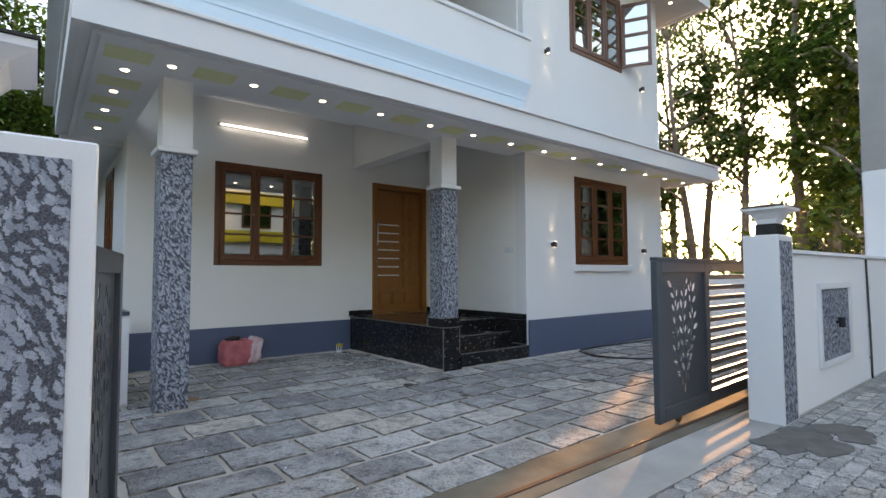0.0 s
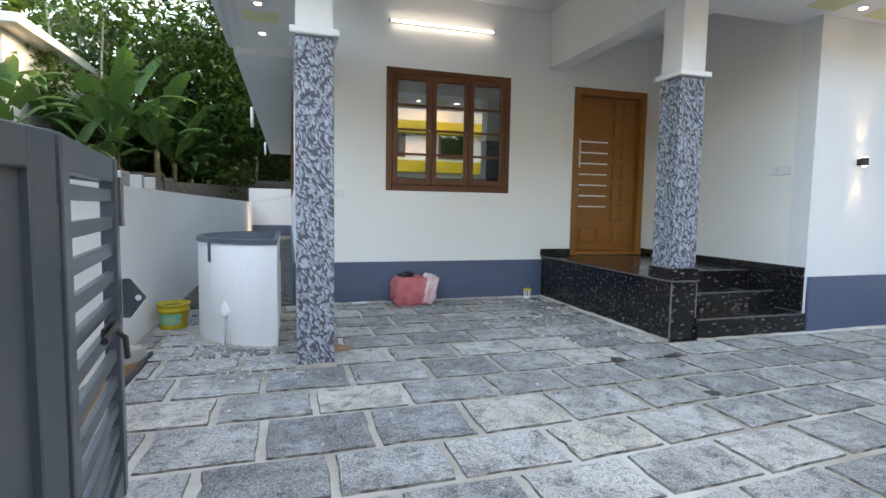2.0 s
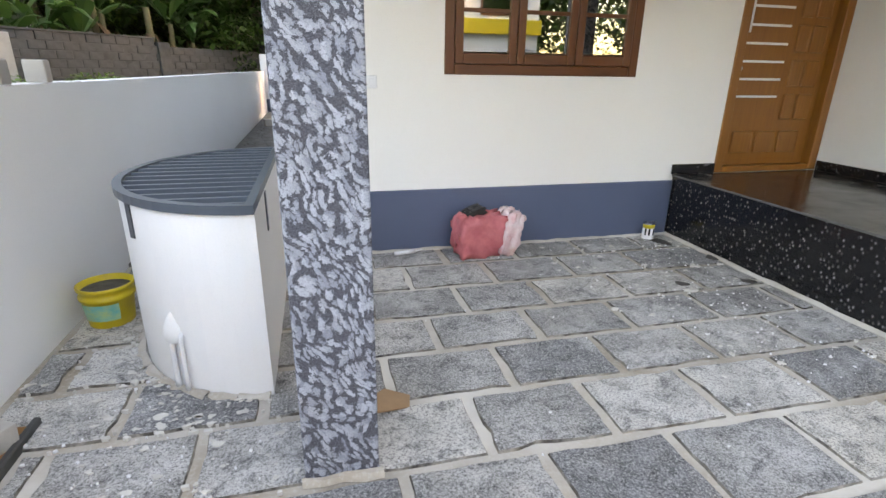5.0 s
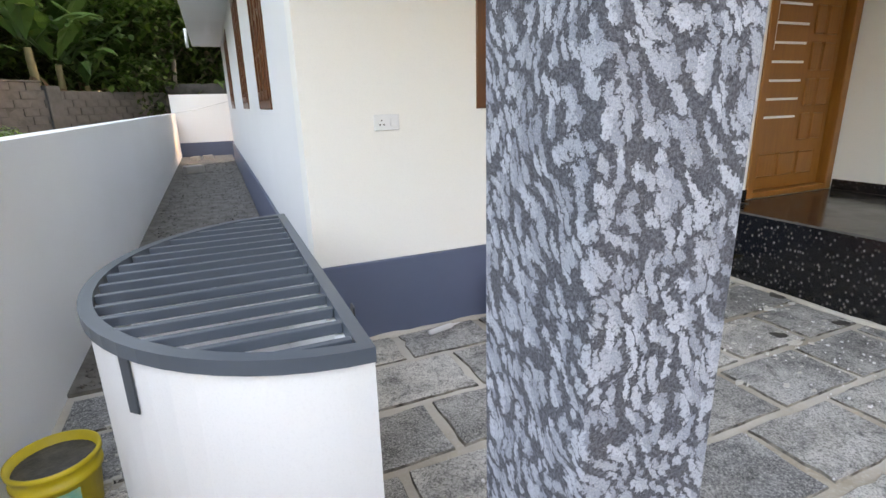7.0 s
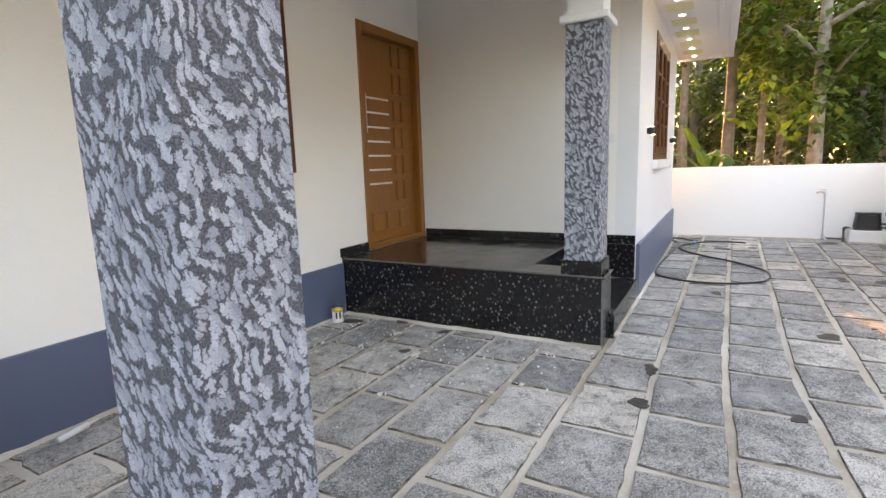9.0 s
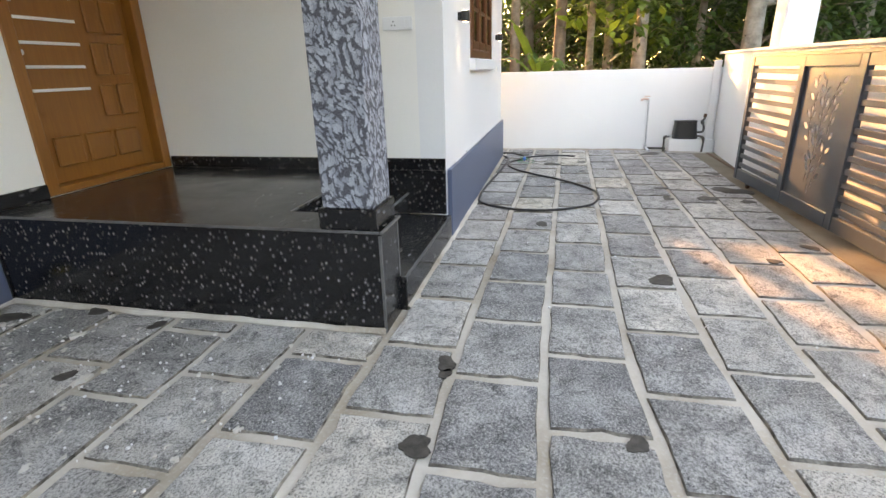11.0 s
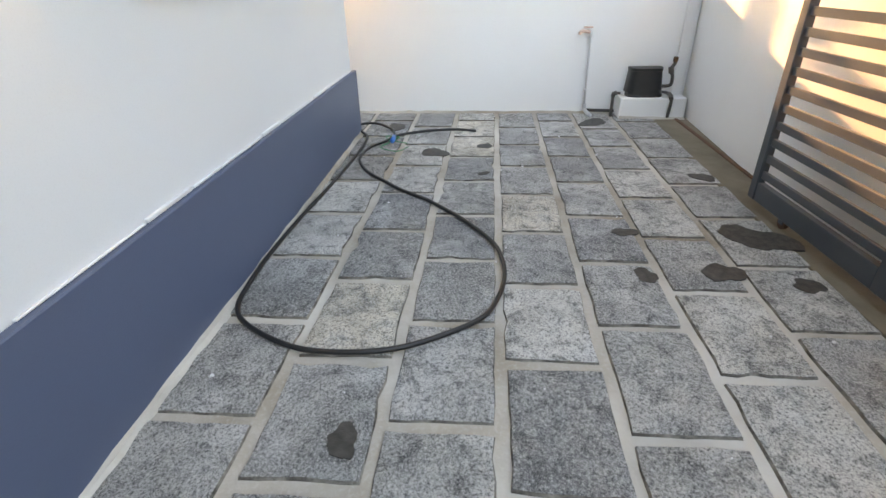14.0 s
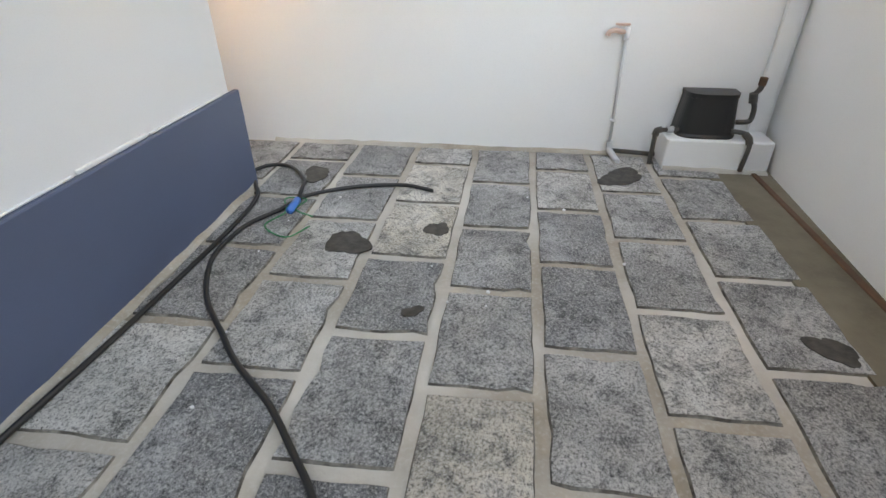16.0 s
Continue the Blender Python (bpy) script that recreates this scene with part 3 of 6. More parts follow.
part("step_edge", B(4.294, XR - 0.038, 5.4475, 5.462, 0.356, 0.3685, 0.002), M_EDGE, porch, "pale sawn step edge")
part("step_edge", B(4.306, XR - 0.038, 5.7725, 5.787, 0.536, 0.5475, 0.002), M_EDGE, porch, "pale sawn step edge")
part("corner_edge", B(4.0085, 4.022, 5.1465, 5.160, -0.01, PL - 0.024, 0.002), M_EDGE, porch, "pale sawn corner edge")
part("corner_edge", B(4.280, 4.2935, 5.1465, 5.160, 0.20, PL - 0.024, 0.002), M_EDGE, porch, "pale sawn corner edge")
part("front_edge", B(3.9955, 4.306, 5.1335, 5.146, PL - 0.012, PL + 0.0015, 0.002), M_EDGE, porch, "pale sawn slab edge")
part("front_edge", B(3.9955, 4.006, 5.15, YF - 0.03, PL - 0.012, PL + 0.0012, 0.002), M_EDGE, porch, "pale sawn slab edge")
part("side_cladding", B(XR - 0.036, XR - 0.012, 5.152, 5.77, 0.20, 0.545, 0.003), M_GRANITE, porch)
SK = 0.636
part("skirting", B(3.985, DR[0] - 0.004, YF - 0.022, YF - 0.003, PL + 0.002, SK, 0.003), M_GRANITE, porch)
part("skirting", B(XR - 0.034, XR - 0.012, 5.152, YF - 0.026, 0.547, SK, 0.003), M_GRANITE, porch)


# ---- pillars ----
def pillar(x, y, base, label, deep=0.265):
    p = thing("porch_pillar", label, "pillar", x, y, base)
    w, top = 0.265, 2.335 - base
    bm = box(bmesh.new(), 0, w, 0, deep, 0, top, 0.009, 3)
    part("shaft", bm, M_TEXTURE, p, "grey stone-effect plaster shaft")
    bm = bmesh.new()
    box(bm, -0.035, w + 0.035, -0.035, w + 0.035, top + 0.002, top + 0.05, 0.006)
    part("cap", bm, M_WHITE, p, "white cap moulding")
    part("upper_shaft", B(0.008, w - 0.008, 0.008, w - 0.008, top + 0.052, SZ - base - 0.001), M_WHITE, p, "white painted upper shaft")
    return p


pillar(0.81, 5.20, -0.009, "square pillar with grey stone-effect plaster and white top, on the courtyard stones", 0.285)
p2 = pillar(4.027, 5.18, PL + 0.105, "square pillar with grey stone-effect plaster on a black granite block")
part("base_block", B(-0.015, 0.285, -0.015, 0.285, -0.103, 0.0, 0.004), M_GRANITE, p2, "black granite base block")


# ---- windows and door ----
def window(name, x0, x1, z0, z1, y, label, open_leaf=False):
    """Three casements of four panes each, in a moulded frame, behind it a grille."""
    w, h = x1 - x0, z1 - z0
    o = thing(name, label, "window", x0, y, z0, kind="structure")
    f = 0.075
    fr = bmesh.new()
    for a, b in ((0, f), (w - f, w)):
        box(fr, a, b, -0.012, 0.10, 0, h, 0.006)
    part("side_frame", fr, M_WOOD_Z, o)
    fr = bmesh.new()
    for a, b in ((0, f), (h - f, h)):
        box(fr, f + 0.001, w - f - 0.001, -0.010, 0.10, a, b, 0.006)
    part("level_frame", fr, M_WOOD_X, o)
    n, cw = 3, (w - 2 * f) / 3
    for i in range(n):
        a, b = f + i * cw + 0.003, f + (i + 1) * cw - 0.003
        s = 0.062
        leaf = bmesh.new()
        for p, q in ((a, a + s), (b - s, b)):
            box(leaf, p, q, -0.02, 0.025, f + 0.003, h - f - 0.003, 0.005)
        c = part("casement", leaf, M_WOOD_Z, o)
        bars = bmesh.new()
        z_in0, z_in1 = f + 0.078, h - f - 0.065
        box(bars, a + s, b - s, -0.018, 0.023, f + 0.003, z_in0, 0.004)
        box(bars, a + s, b - s, -0.018, 0.023, z_in1, h - f - 0.003, 0.004)
        for k in range(1, 4):
            zz = z_in0 + (z_in1 - z_in0) * k / 4
            box(bars, a + s, b - s, -0.012, 0.018, zz - 0.014, zz + 0.014, 0.003)
        part("glazing_bar", bars, M_WOOD_X, c)
        for k in range(4):
            za, zb = z_in0 + (z_in1 - z_in0) * k / 4, z_in0 + (z_in1 - z_in0) * (k + 1) / 4
            pane = part("pane", B(a + s, b - s, 0.001, 0.005, za + 0.012, zb - 0.012), M_GLASS, c)
            pane.visible_shadow = False
        part("knob", T([(b - s / 2, -0.022, h * 0.5), (b - s / 2, -0.032, h * 0.5)], 0.008, 10), M_STEEL, c)
    gr = bmesh.new()
    for k in range(9):
        zz = f + (h - 2 * f) * (k + 0.5) / 9
        box(gr, f, w - f, 0.07, 0.08, zz - 0.006, zz + 0.006)
    part("grille", gr, M_WOOD_X, o)
    return o


window("window_1", *W1, YF, "brown wooden window with three four-pane casements, closed")
w2 = window("window_2", *W2, YR, "brown wooden window with three four-pane casements and white sill")
part("sill", B(-0.03, 1.57, -0.06, 0.05, -0.11, -0.004, 0.006), M_WHITE, w2, "white painted sill")
window("window_3", *W3, YR, "brown wooden upstairs window with one casement open")
for k, (a, b, c, d) in enumerate(SIDE):
    o = window("window_side", 0, b - a, c, d, 0, "tall brown wooden side window, closed")
    o.matrix_world = pose(XL, b, c, 0, 0, -90)

# the open casement of the upstairs window
o = thing("open_casement", "brown wooden casement standing open upstairs", "window", W3[1], YR - 0.02, W3[2] + 0.08, -62, kind="structure")
bm = bmesh.new()
for a, b in ((0, 0.06), (0.44, 0.50)):
    box(bm, a, b, -0.02, 0.02, 0, 1.2, 0.005)
part("stile", bm, M_WOOD_Z, o)
bm = bmesh.new()
for zz in (0.035, 0.32, 0.60, 0.88, 1.165):
    box(bm, 0.06, 0.44, -0.016, 0.016, zz - 0.03, zz + 0.03, 0.004)
part("rail", bm, M_WOOD_X, o)
for k in range(4):
    part("pane", B(0.06, 0.44, -0.003, 0.003, 0.065 + 0.283 * k, 0.29 + 0.283 * k), M_GLASS, o)

door = thing("door_1", "closed varnished teak front door with steel strips", "door", DR[0], YF, DR[2] + 0.004, kind="structure")
dw, dh = DR[1] - DR[0], DR[3] - DR[2] - 0.004
fr = bmesh.new()
for a, b in ((0, 0.085), (dw - 0.085, dw)):
    box(fr, a, b, -0.014, 0.16, 0, dh, 0.006)
part("side_frame", fr, M_DOOR, door, "brown door frame")
fr = bmesh.new()
box(fr, 0.086, dw - 0.086, -0.012, 0.16, dh - 0.09, dh, 0.006)
box(fr, 0.086, dw - 0.086, -0.012, 0.16, 0, 0.05, 0.004)
part("level_frame", fr, M_DOOR, door)
lw = dw - 0.178
leaf = part("door_leaf", B(0.089, dw - 0.089, 0.07, 0.11, 0.053, dh - 0.093, 0.004), M_DOOR, door)
x0 = 0.089
for row in range(6):                              # raised panels beside the strips
    za = 0.46 + row * 0.29
    part("raised_panel", B(x0 + lw * 0.60, x0 + lw * 0.60 + 0.13, 0.056, 0.0695, za, za + 0.23, 0.012), M_DOOR, leaf)
    part("raised_panel", B(x0 + lw * 0.60 + 0.155, x0 + lw - 0.07, 0.056, 0.0695, za, za + 0.23, 0.012), M_DOOR, leaf)
for cx in range(3):
    a = x0 + 0.10 + cx * (lw - 0.19) / 3
    part("raised_panel", B(a, a + (lw - 0.19) / 3 - 0.035, 0.056, 0.0695, 0.16, 0.36, 0.012), M_DOOR, leaf)
for k in range(7):
    zz = 0.655 + k * 0.1475
    part("strip", B(x0 + 0.06, x0 + 0.50, 0.060, 0.0695, zz, zz + 0.020, 0.002), M_SATIN, leaf, "flat satin metal strip")
bm = T([(x0 + 0.04, 0.03, 1.19), (x0 + 0.04, 0.03, 1.58)], 0.011, 12)
tube(bm, [(x0 + 0.04, 0.03, 1.24), (x0 + 0.04, 0.0695, 1.24)], 0.007, 8)
tube(bm, [(x0 + 0.04, 0.03, 1.53), (x0 + 0.04, 0.0695, 1.53)], 0.007, 8)
part("door_handle", bm, M_SATIN, leaf, "upright steel pull handle", True)
part("lock", T([(x0 + 0.05, 0.055, 0.90), (x0 + 0.05, 0.0695, 0.90)], 0.018, 14), M_STEEL, leaf, "round steel lock")


# ---- lamps ----
tl = thing("tube_light", "lit white tube light on the porch wall", "lamp", 1.92, YF, 3.345)
part("batten", B(0, 1.32, -0.03, -0.001, 0.0, 0.03, 0.004), M_WHITE, tl)
part("tube", T([(0.02, -0.045, 0.012), (1.30, -0.045, 0.012)], 0.012, 12), M_TUBE, tl, "glowing tube", True)
part("end_cap", B(-0.012, 0.018, -0.062, -0.002, -0.008, 0.036, 0.004), M_WHITE, tl)
part("end_cap", B(1.302, 1.332, -0.062, -0.002, -0.008, 0.036, 0.004), M_WHITE, tl)

spot = thing("downlight", "small round lit downlight in the white soffit", "lamp", 0.83, 4.92, SZ, group="soffit downlights")
part("rim", lathe(bmesh.new(), [(0.045, -0.006), (0.048, -0.001), (0.045, 0.0)], 20), M_WHITE, spot)
part("lens", lathe(bmesh.new(), [(0.032, -0.009), (0.034, -0.0062)], 20), M_SPOT, spot, "glowing lens")
for x, y in [(0.52, 5.25), (0.505, 5.92), (0.50, 6.64), (0.50, 7.5)] + [(0.83 + 0.705 * k, 4.93) for k in range(1, 14)]:
    copy_thing(spot, pose(x, y, SZ))
for x in (8.3, 9.0, 9.75):
    copy_thing(spot, pose(x, 4.95, 6.65))
# yellowish rectangles paint a soft glow onto the soffit between the downlights
patch = tagged(mesh_object("glow_patch", B(-0.17, 0.17, -0.14, 0.14, -0.0025, -0.0005), M_GLOWPATCH), "rectangular yellowish glow painted on the white soffit", "paint patch", "soffit paint patches")
patch.matrix_world = pose(0.505, 4.89, SZ)
for x, y in [(0.52, 5.64), (0.515, 6.29), (0.51, 6.99)] + [(1.185 + 0.705 * k, 4.93) for k in range(13)]:
    copy_thing(patch, pose(x, y, SZ))

sc = thing("wall_lamp", "small black up-and-down wall lamp, lit", "lamp", 6.18, YR, 1.675, group="wall lamps")
part("body", lathe(bmesh.new(), [(0.03, -0.04), (0.034, -0.036), (0.034, 0.036), (0.03, 0.04)], 18, 0, -0.06), M_BLACK, sc)
part("bracket", B(-0.025, 0.025, -0.03, -0.001, -0.03, 0.03, 0.003), M_BLACK, sc)
part("lens", lathe(bmesh.new(), [(0.02, 0.0405), (0.02, 0.043)], 14, 0, -0.06), M_SPOT, sc, "glowing lens")
part("lens", lathe(bmesh.new(), [(0.02, -0.043), (0.02, -0.0405)], 14, 0, -0.06), M_SPOT, sc, "glowing lens")
for x, z in ((8.785, 1.64), (6.095, 4.70), (8.854, 4.715)):
    copy_thing(sc, pose(x, YR, z))
for x, z in ((6.18, 1.675), (8.785, 1.64), (6.095, 4.70), (8.854, 4.715)):
    for dz, aim in ((0.06, 1), (-0.06, -1)):
        ld = bpy.data.lights.new("wall_lamp_beam", "SPOT")
        ld.energy, ld.color, ld.spot_size, ld.spot_blend, ld.shadow_soft_size = 0.5, (1, 0.82, 0.55), radians(50), 0.4, 0.01
        lo = new("wall_lamp_beam", ld)
        lo.matrix_world = look((x, YR - 0.06, z + dz), (x, YR - 0.045, z + dz + aim))


def socket(x, y, z, rz, label, w=0.15):
    s = thing("wall_socket", label, "socket", x, y, z, rz, group="wall sockets")
    part("plate", B(-w / 2, w / 2, -0.012, -0.001, -0.045, 0.045, 0.004), M_WHITE, s)
    part("switch", B(w / 2 - 0.055, w / 2 - 0.015, -0.016, -0.0125, -0.025, 0.025, 0.003), M_WHITE, s)
    for dx, dz in ((-0.03, 0.012), (-0.042, -0.012), (-0.018, -0.012)):
        part("pin_hole", T([(dx, -0.014, dz), (dx, -0.0122, dz)], 0.005, 8), M_BLACK, s)


socket(1.305, YF, 1.305, 0, "white socket and switch plate on the porch wall")
socket(XR - 0.01, 5.48, 1.595, -90, "white switch plate on the porch return wall", 0.22)
socket(8.925, YR, 1.267, 0, "white socket plate beside the window")

# ---- gate posts, front wall details ----
def stone_inset(parent, x0, x1, y, z0, z1):
    part("stone_inset", B(x0, x1, y - 0.006, y - 0.0005, z0, z1, 0.002), M_TEXTURE, parent, "grey stone-effect plaster inset")


post = thing("gate_post", "white gate post with grey stone-effect strip", "gate post", 4.665, 1.60, -0.02)
part("shaft", B(0, 0.332, 0, 0.27, 0, 1.55, 0.006), M_WHITE, post)
stone_inset(post, 0.012, 0.285, 0.0, 0.02, 1.50)

post2 = thing("gate_post", "white gate post with large grey stone-effect panel", "gate post", -1.52, 1.62, -0.02)
part("shaft", B(0, 1.592, 0, 0.40, 0, 1.565, 0.006), M_WHITE, post2)
stone_inset(post2, 0.06, 1.538, 0.0, 0.05, 1.515)


def post_lamp(x, y, z, label):
    p = thing("post_lamp", label, "lamp", x, y, z)
    part("base", B(-0.085, 0.085, -0.085, 0.085, 0, 0.10, 0.006), M_BLACK, p, "black square base")
    bm = bmesh.new()
    rings = []
    for w, h in ((0.075, 0.10), (0.085, 0.14), (0.12, 0.19), (0.175, 0.215), (0.175, 0.235)):
        rings.append([bm.verts.new((sx * w, sy * w, h)) for sx, sy in ((-1, -1), (1, -1), (1, 1), (-1, 1))])
    for a, b in zip(rings, rings[1:]):
        for k in range(4):
            bm.faces.new((a[k], a[(k + 1) % 4], b[(k + 1) % 4], b[k]))
    bm.faces.new(rings[-1])
    part("shade", bm, M_WHITE, p, "white flared shade")
    bm = bmesh.new()
    rings = [[bm.verts.new((sx * w, sy * w, h)) for sx, sy in ((-1, -1), (1, -1), (1, 1), (-1, 1))] for w, h in ((0.18, 0.237), (0.18, 0.245), (0.05, 0.275))]
    for a, b in zip(rings, rings[1:]):
        for k in range(4):
            bm.faces.new((a[k], a[(k + 1) % 4], b[(k + 1) % 4], b[k]))
    bm.faces.new(rings[-1])
    part("lid", bm, M_BLACK, p)


post_lamp(4.86, 1.725, 1.53, "white flared lamp with dark base on the gate post")
post_lamp(-0.23, 1.82, 1.545, "white flared lamp with dark base on the stone-clad gate post")

panel = thing("wall_panel", "grey stone-effect panel in a white frame on the front wall", "wall panel", 5.72, 1.64, 0.31)
part("inset", B(0.06, 1.02, -0.012, -0.001, 0.06, 0.74, 0.002), M_TEXTURE, panel)
for a, b, c, d in ((0, 1.08, 0, 0.055), (0, 1.08, 0.745, 0.80), (0, 0.055, 0.056, 0.744), (1.025, 1.08, 0.056, 0.744)):
    part("frame", B(a, b, -0.03, -0.001, c, d, 0.003), M_WHITE, panel)
part("lamp_body", T([(0.55, -0.06, 0.36), (0.55, -0.06, 0.46)], 0.03, 14), M_BLACK, panel, "small black lamp")
part("lamp_arm", T([(0.55, -0.06, 0.41), (0.55, -0.012, 0.41)], 0.015, 10), M_BLACK, panel)

conduit = thing("wall_conduit", "thin black conduit running down the white front wall", "conduit", 7.58, 1.64, -0.03)
part("pipe", T(smooth_line([(-0.04, -0.014, 1.40), (-0.01, -0.014, 0.9), (0.0, -0.016, 0.5), (0.02, -0.014, 0.0)], 6), 0.011, 8), M_PIPE, conduit, "", True)
for z in (0.25, 0.62, 1.05):
    part("saddle", B(-0.03, 0.03, -0.026, -0.001, z, z + 0.015, 0.002), M_PIPE, conduit)

pole = thing("utility_pole", "tall concrete utility pole, its foot painted white", "utility pole", 8.9, 1.70, -0.1)
part("foot", B(-0.17, 0.17, -0.17, 0.17, 0, 2.7, 0.02), M_WHITE, pole, "white painted foot")
bm = bmesh.new()
rings = [[bm.verts.new((sx * w, sy * w, h)) for sx, sy in ((-1, -1), (1, -1), (1, 1), (-1, 1))] for w, h in ((0.165, 2.7), (0.11, 8.5))]
for k in range(4):
    bm.faces.new((rings[0][k], rings[0][(k + 1) % 4], rings[1][(k + 1) % 4], rings[1][k]))
bm.faces.new(rings[1])
part("shaft", bm, M_POLE, pole)


# ---- the sliding and folding gate ----
def plant_cut(w, h, rng):
    """Outlines of a sprig of leaves for a cut-out sheet of that size."""
    loops = []

    def leaf(cx, cy, a, length, wide):
        ca, sa = math.cos(a), math.sin(a)
        pts = []
        for u, v in ((0, 0), (0.25, 0.38), (0.55, 0.5), (0.8, 0.3), (1, 0), (0.8, -0.3), (0.55, -0.5), (0.25, -0.38)):
            px, py = u * length, v * wide
            pts.append((cx + px * ca - py * sa, cy + px * sa + py * ca))
        loops.append(pts)

    def slit(x0, y0, x1, y1, wd):
        dx, dy = x1 - x0, y1 - y0
        L = math.hypot(dx, dy)
        nx, ny = -dy / L * wd / 2, dx / L * wd / 2
        loops.append([(x0 + nx, y0 + ny), (x1 + nx * 0.6, y1 + ny * 0.6), (x1 - nx * 0.6, y1 - ny * 0.6), (x0 - nx, y0 - ny)])

    mid = w / 2
    stems = [(0.0, 0.0, 0.04, 0.97), (-0.07, 0.06, -0.21, 0.74), (0.07, 0.10, 0.23, 0.66), (0.04, 0.34, 0.24, 0.90), (-0.02, 0.42, -0.20, 0.95)]
    for n, (a0, b0, a1, b1) in enumerate(stems):
        steps = 9 if n == 0 else 6
        prev = None
        for k in range(steps + 1):
            u = k / steps
            x = mid + (a0 + (a1 - a0) * u + 0.03 * math.sin(u * 7 + n)) * w * 0.9
            y = h * (0.05 + 0.90 * (b0 + (b1 - b0) * u))
            if prev:
                px, py = prev
                slit(px + (x - px) * 0.14, py + (y - py) * 0.14, px + (x - px) * 0.86, py + (y - py) * 0.86, 0.015)
                lean = math.atan2(y - py, x - px)
                for s in ((1, -1) if n == 0 else (1, -1)):
                    if n == 0 and k < 2:
                        continue
                    L = h * 0.083 * rng.uniform(0.8, 1.15)
                    leaf(x + s * 0.018, y - 0.02, lean - s * rng.uniform(0.45, 0.8), L, L * 0.47)
            prev = (x, y)
        leaf(prev[0], prev[1] + 0.012, math.pi / 2, h * 0.07, h * 0.03)
    return loops


def cut_sheet(w, h, thick):
    rng = random.Random(5)
    kept = []
    for lp in plant_cut(w, h, rng):
        xs, ys = [p[0] for p in lp], [p[1] for p in lp]
        if min(xs) < 0.02 or max(xs) > w - 0.02 or min(ys) < 0.02 or max(ys) > h - 0.02:
            continue
        if any(inside_near(lp, other) for other in kept):
            continue
        kept.append(lp)
    bm = bmesh.new()
    edges = []
    for lp in [[(0, 0), (w, 0), (w, h), (0, h)]] + kept:
        vs = [bm.verts.new((x, 0, z)) for x, z in lp]
        edges += [bm.edges.new((vs[i], vs[(i + 1) % len(vs)])) for i in range(len(vs))]
    bmesh.ops.triangle_fill(bm, use_beauty=True, use_dissolve=False, edges=edges)
    r = bmesh.ops.extrude_face_region(bm, geom=bm.faces[:])
    bmesh.ops.translate(bm, vec=(0, thick, 0), verts=[v for v in r["geom"] if isinstance(v, bmesh.types.BMVert)])
    bmesh.ops.recalc_face_normals(bm, faces=bm.faces)
    return bm


def inside_near(a, b):
    """Whether two small outlines come closer than a few millimetres."""
    if max(p[0] for p in a) + 0.004 < min(p[0] for p in b) or max(p[0] for p in b) + 0.004 < min(p[0] for p in a):
        return False
    if max(p[1] for p in a) + 0.004 < min(p[1] for p in b) or max(p[1] for p in b) + 0.004 < min(p[1] for p in a):
        return False

    def pts(lp):
        out = [(sum(p[0] for p in lp) / len(lp), sum(p[1] for p in lp) / len(lp))]
        for i in range(len(lp)):
            (x0, y0), (x1, y1) = lp[i], lp[(i + 1) % len(lp)]
            out += [(x0 + (x1 - x0) * k / 6, y0 + (y1 - y0) * k / 6) for k in range(6)]
        return out

    return min((x - u) ** 2 + (y - v) ** 2 for x, y in pts(a) for u, v in pts(b)) < 0.0055 ** 2


GH = 1.265    # height of a gate leaf


def gate_plant_panel(o, x, w):
    """A framed sheet with the cut-out sprig, starting at x along the gate."""
    fr = 0.085
    for a, b in ((x, x + fr), (x + w - fr, x + w)):
        part("upright", B(a, b, -0.025, 0.025, 0, GH, 0.004), M_GATE, o)
    for a, b in ((0, 0.11), (GH - 0.09, GH)):
        part("rail", B(x + fr, x + w - fr, -0.025, 0.025, a, b, 0.004), M_GATE, o)
    bm = cut_sheet(w - 2 * fr, GH - 0.20, 0.004)
    bmesh.ops.translate(bm, vec=(x + fr, -0.002, 0.11), verts=bm.verts)
    part("cut_sheet", bm, M_GATE, o, "sheet with a cut-out sprig of leaves")


def gate_slat_panel(o, x, w, n=11):
    for a, b in ((0, 0.11), (GH - 0.085, GH)):
        part("rail", B(x, x + w, -0.02, 0.02, a, b, 0.003), M_GATE, o)
    for k in range(n):
        z = 0.11 + (GH - 0.195) * (k + 0.5) / n
        part("slat", B(x, x + w, -0.012, 0.012, z - 0.021, z + 0.021, 0.002), M_GATE, o)


gate = thing("sliding_gate", "dark grey metal sliding gate with slats and leaf cut-outs, slid open", "gate", 3.735, 2.17, 0.048, 2.3)
gate_plant_panel(gate, 0.0, 1.0)
gate_slat_panel(gate, 1.002, 1.25)
gate_plant_panel(gate, 2.254, 0.95)
gate_slat_panel(gate, 3.206, 0.99)
part("upright", B(4.198, 4.26, -0.025, 0.025, 0, GH, 0.004), M_GATE, gate)
part("top_bar", B(0.0, 4.26, -0.03, 0.03, GH + 0.001, GH + 0.03, 0.003), M_GATE, gate)
for x in (0.36, 3.9):
    wheel = part("wheel", T([(x, -0.012, -0.015), (x, 0.012, -0.015)], 0.034, 18), M_RUST, gate, "small rusty wheel")
    part("wheel_bracket", B(x - 0.02, x + 0.02, 0.0125, 0.018, -0.02, 0.01), M_GATE, gate)
setting("gate_rail", B(0.1, XF - 0.2, 2.10, 2.135, -0.05, 0.002, 0.004), M_RUST, "rusty steel rail of the sliding gate")

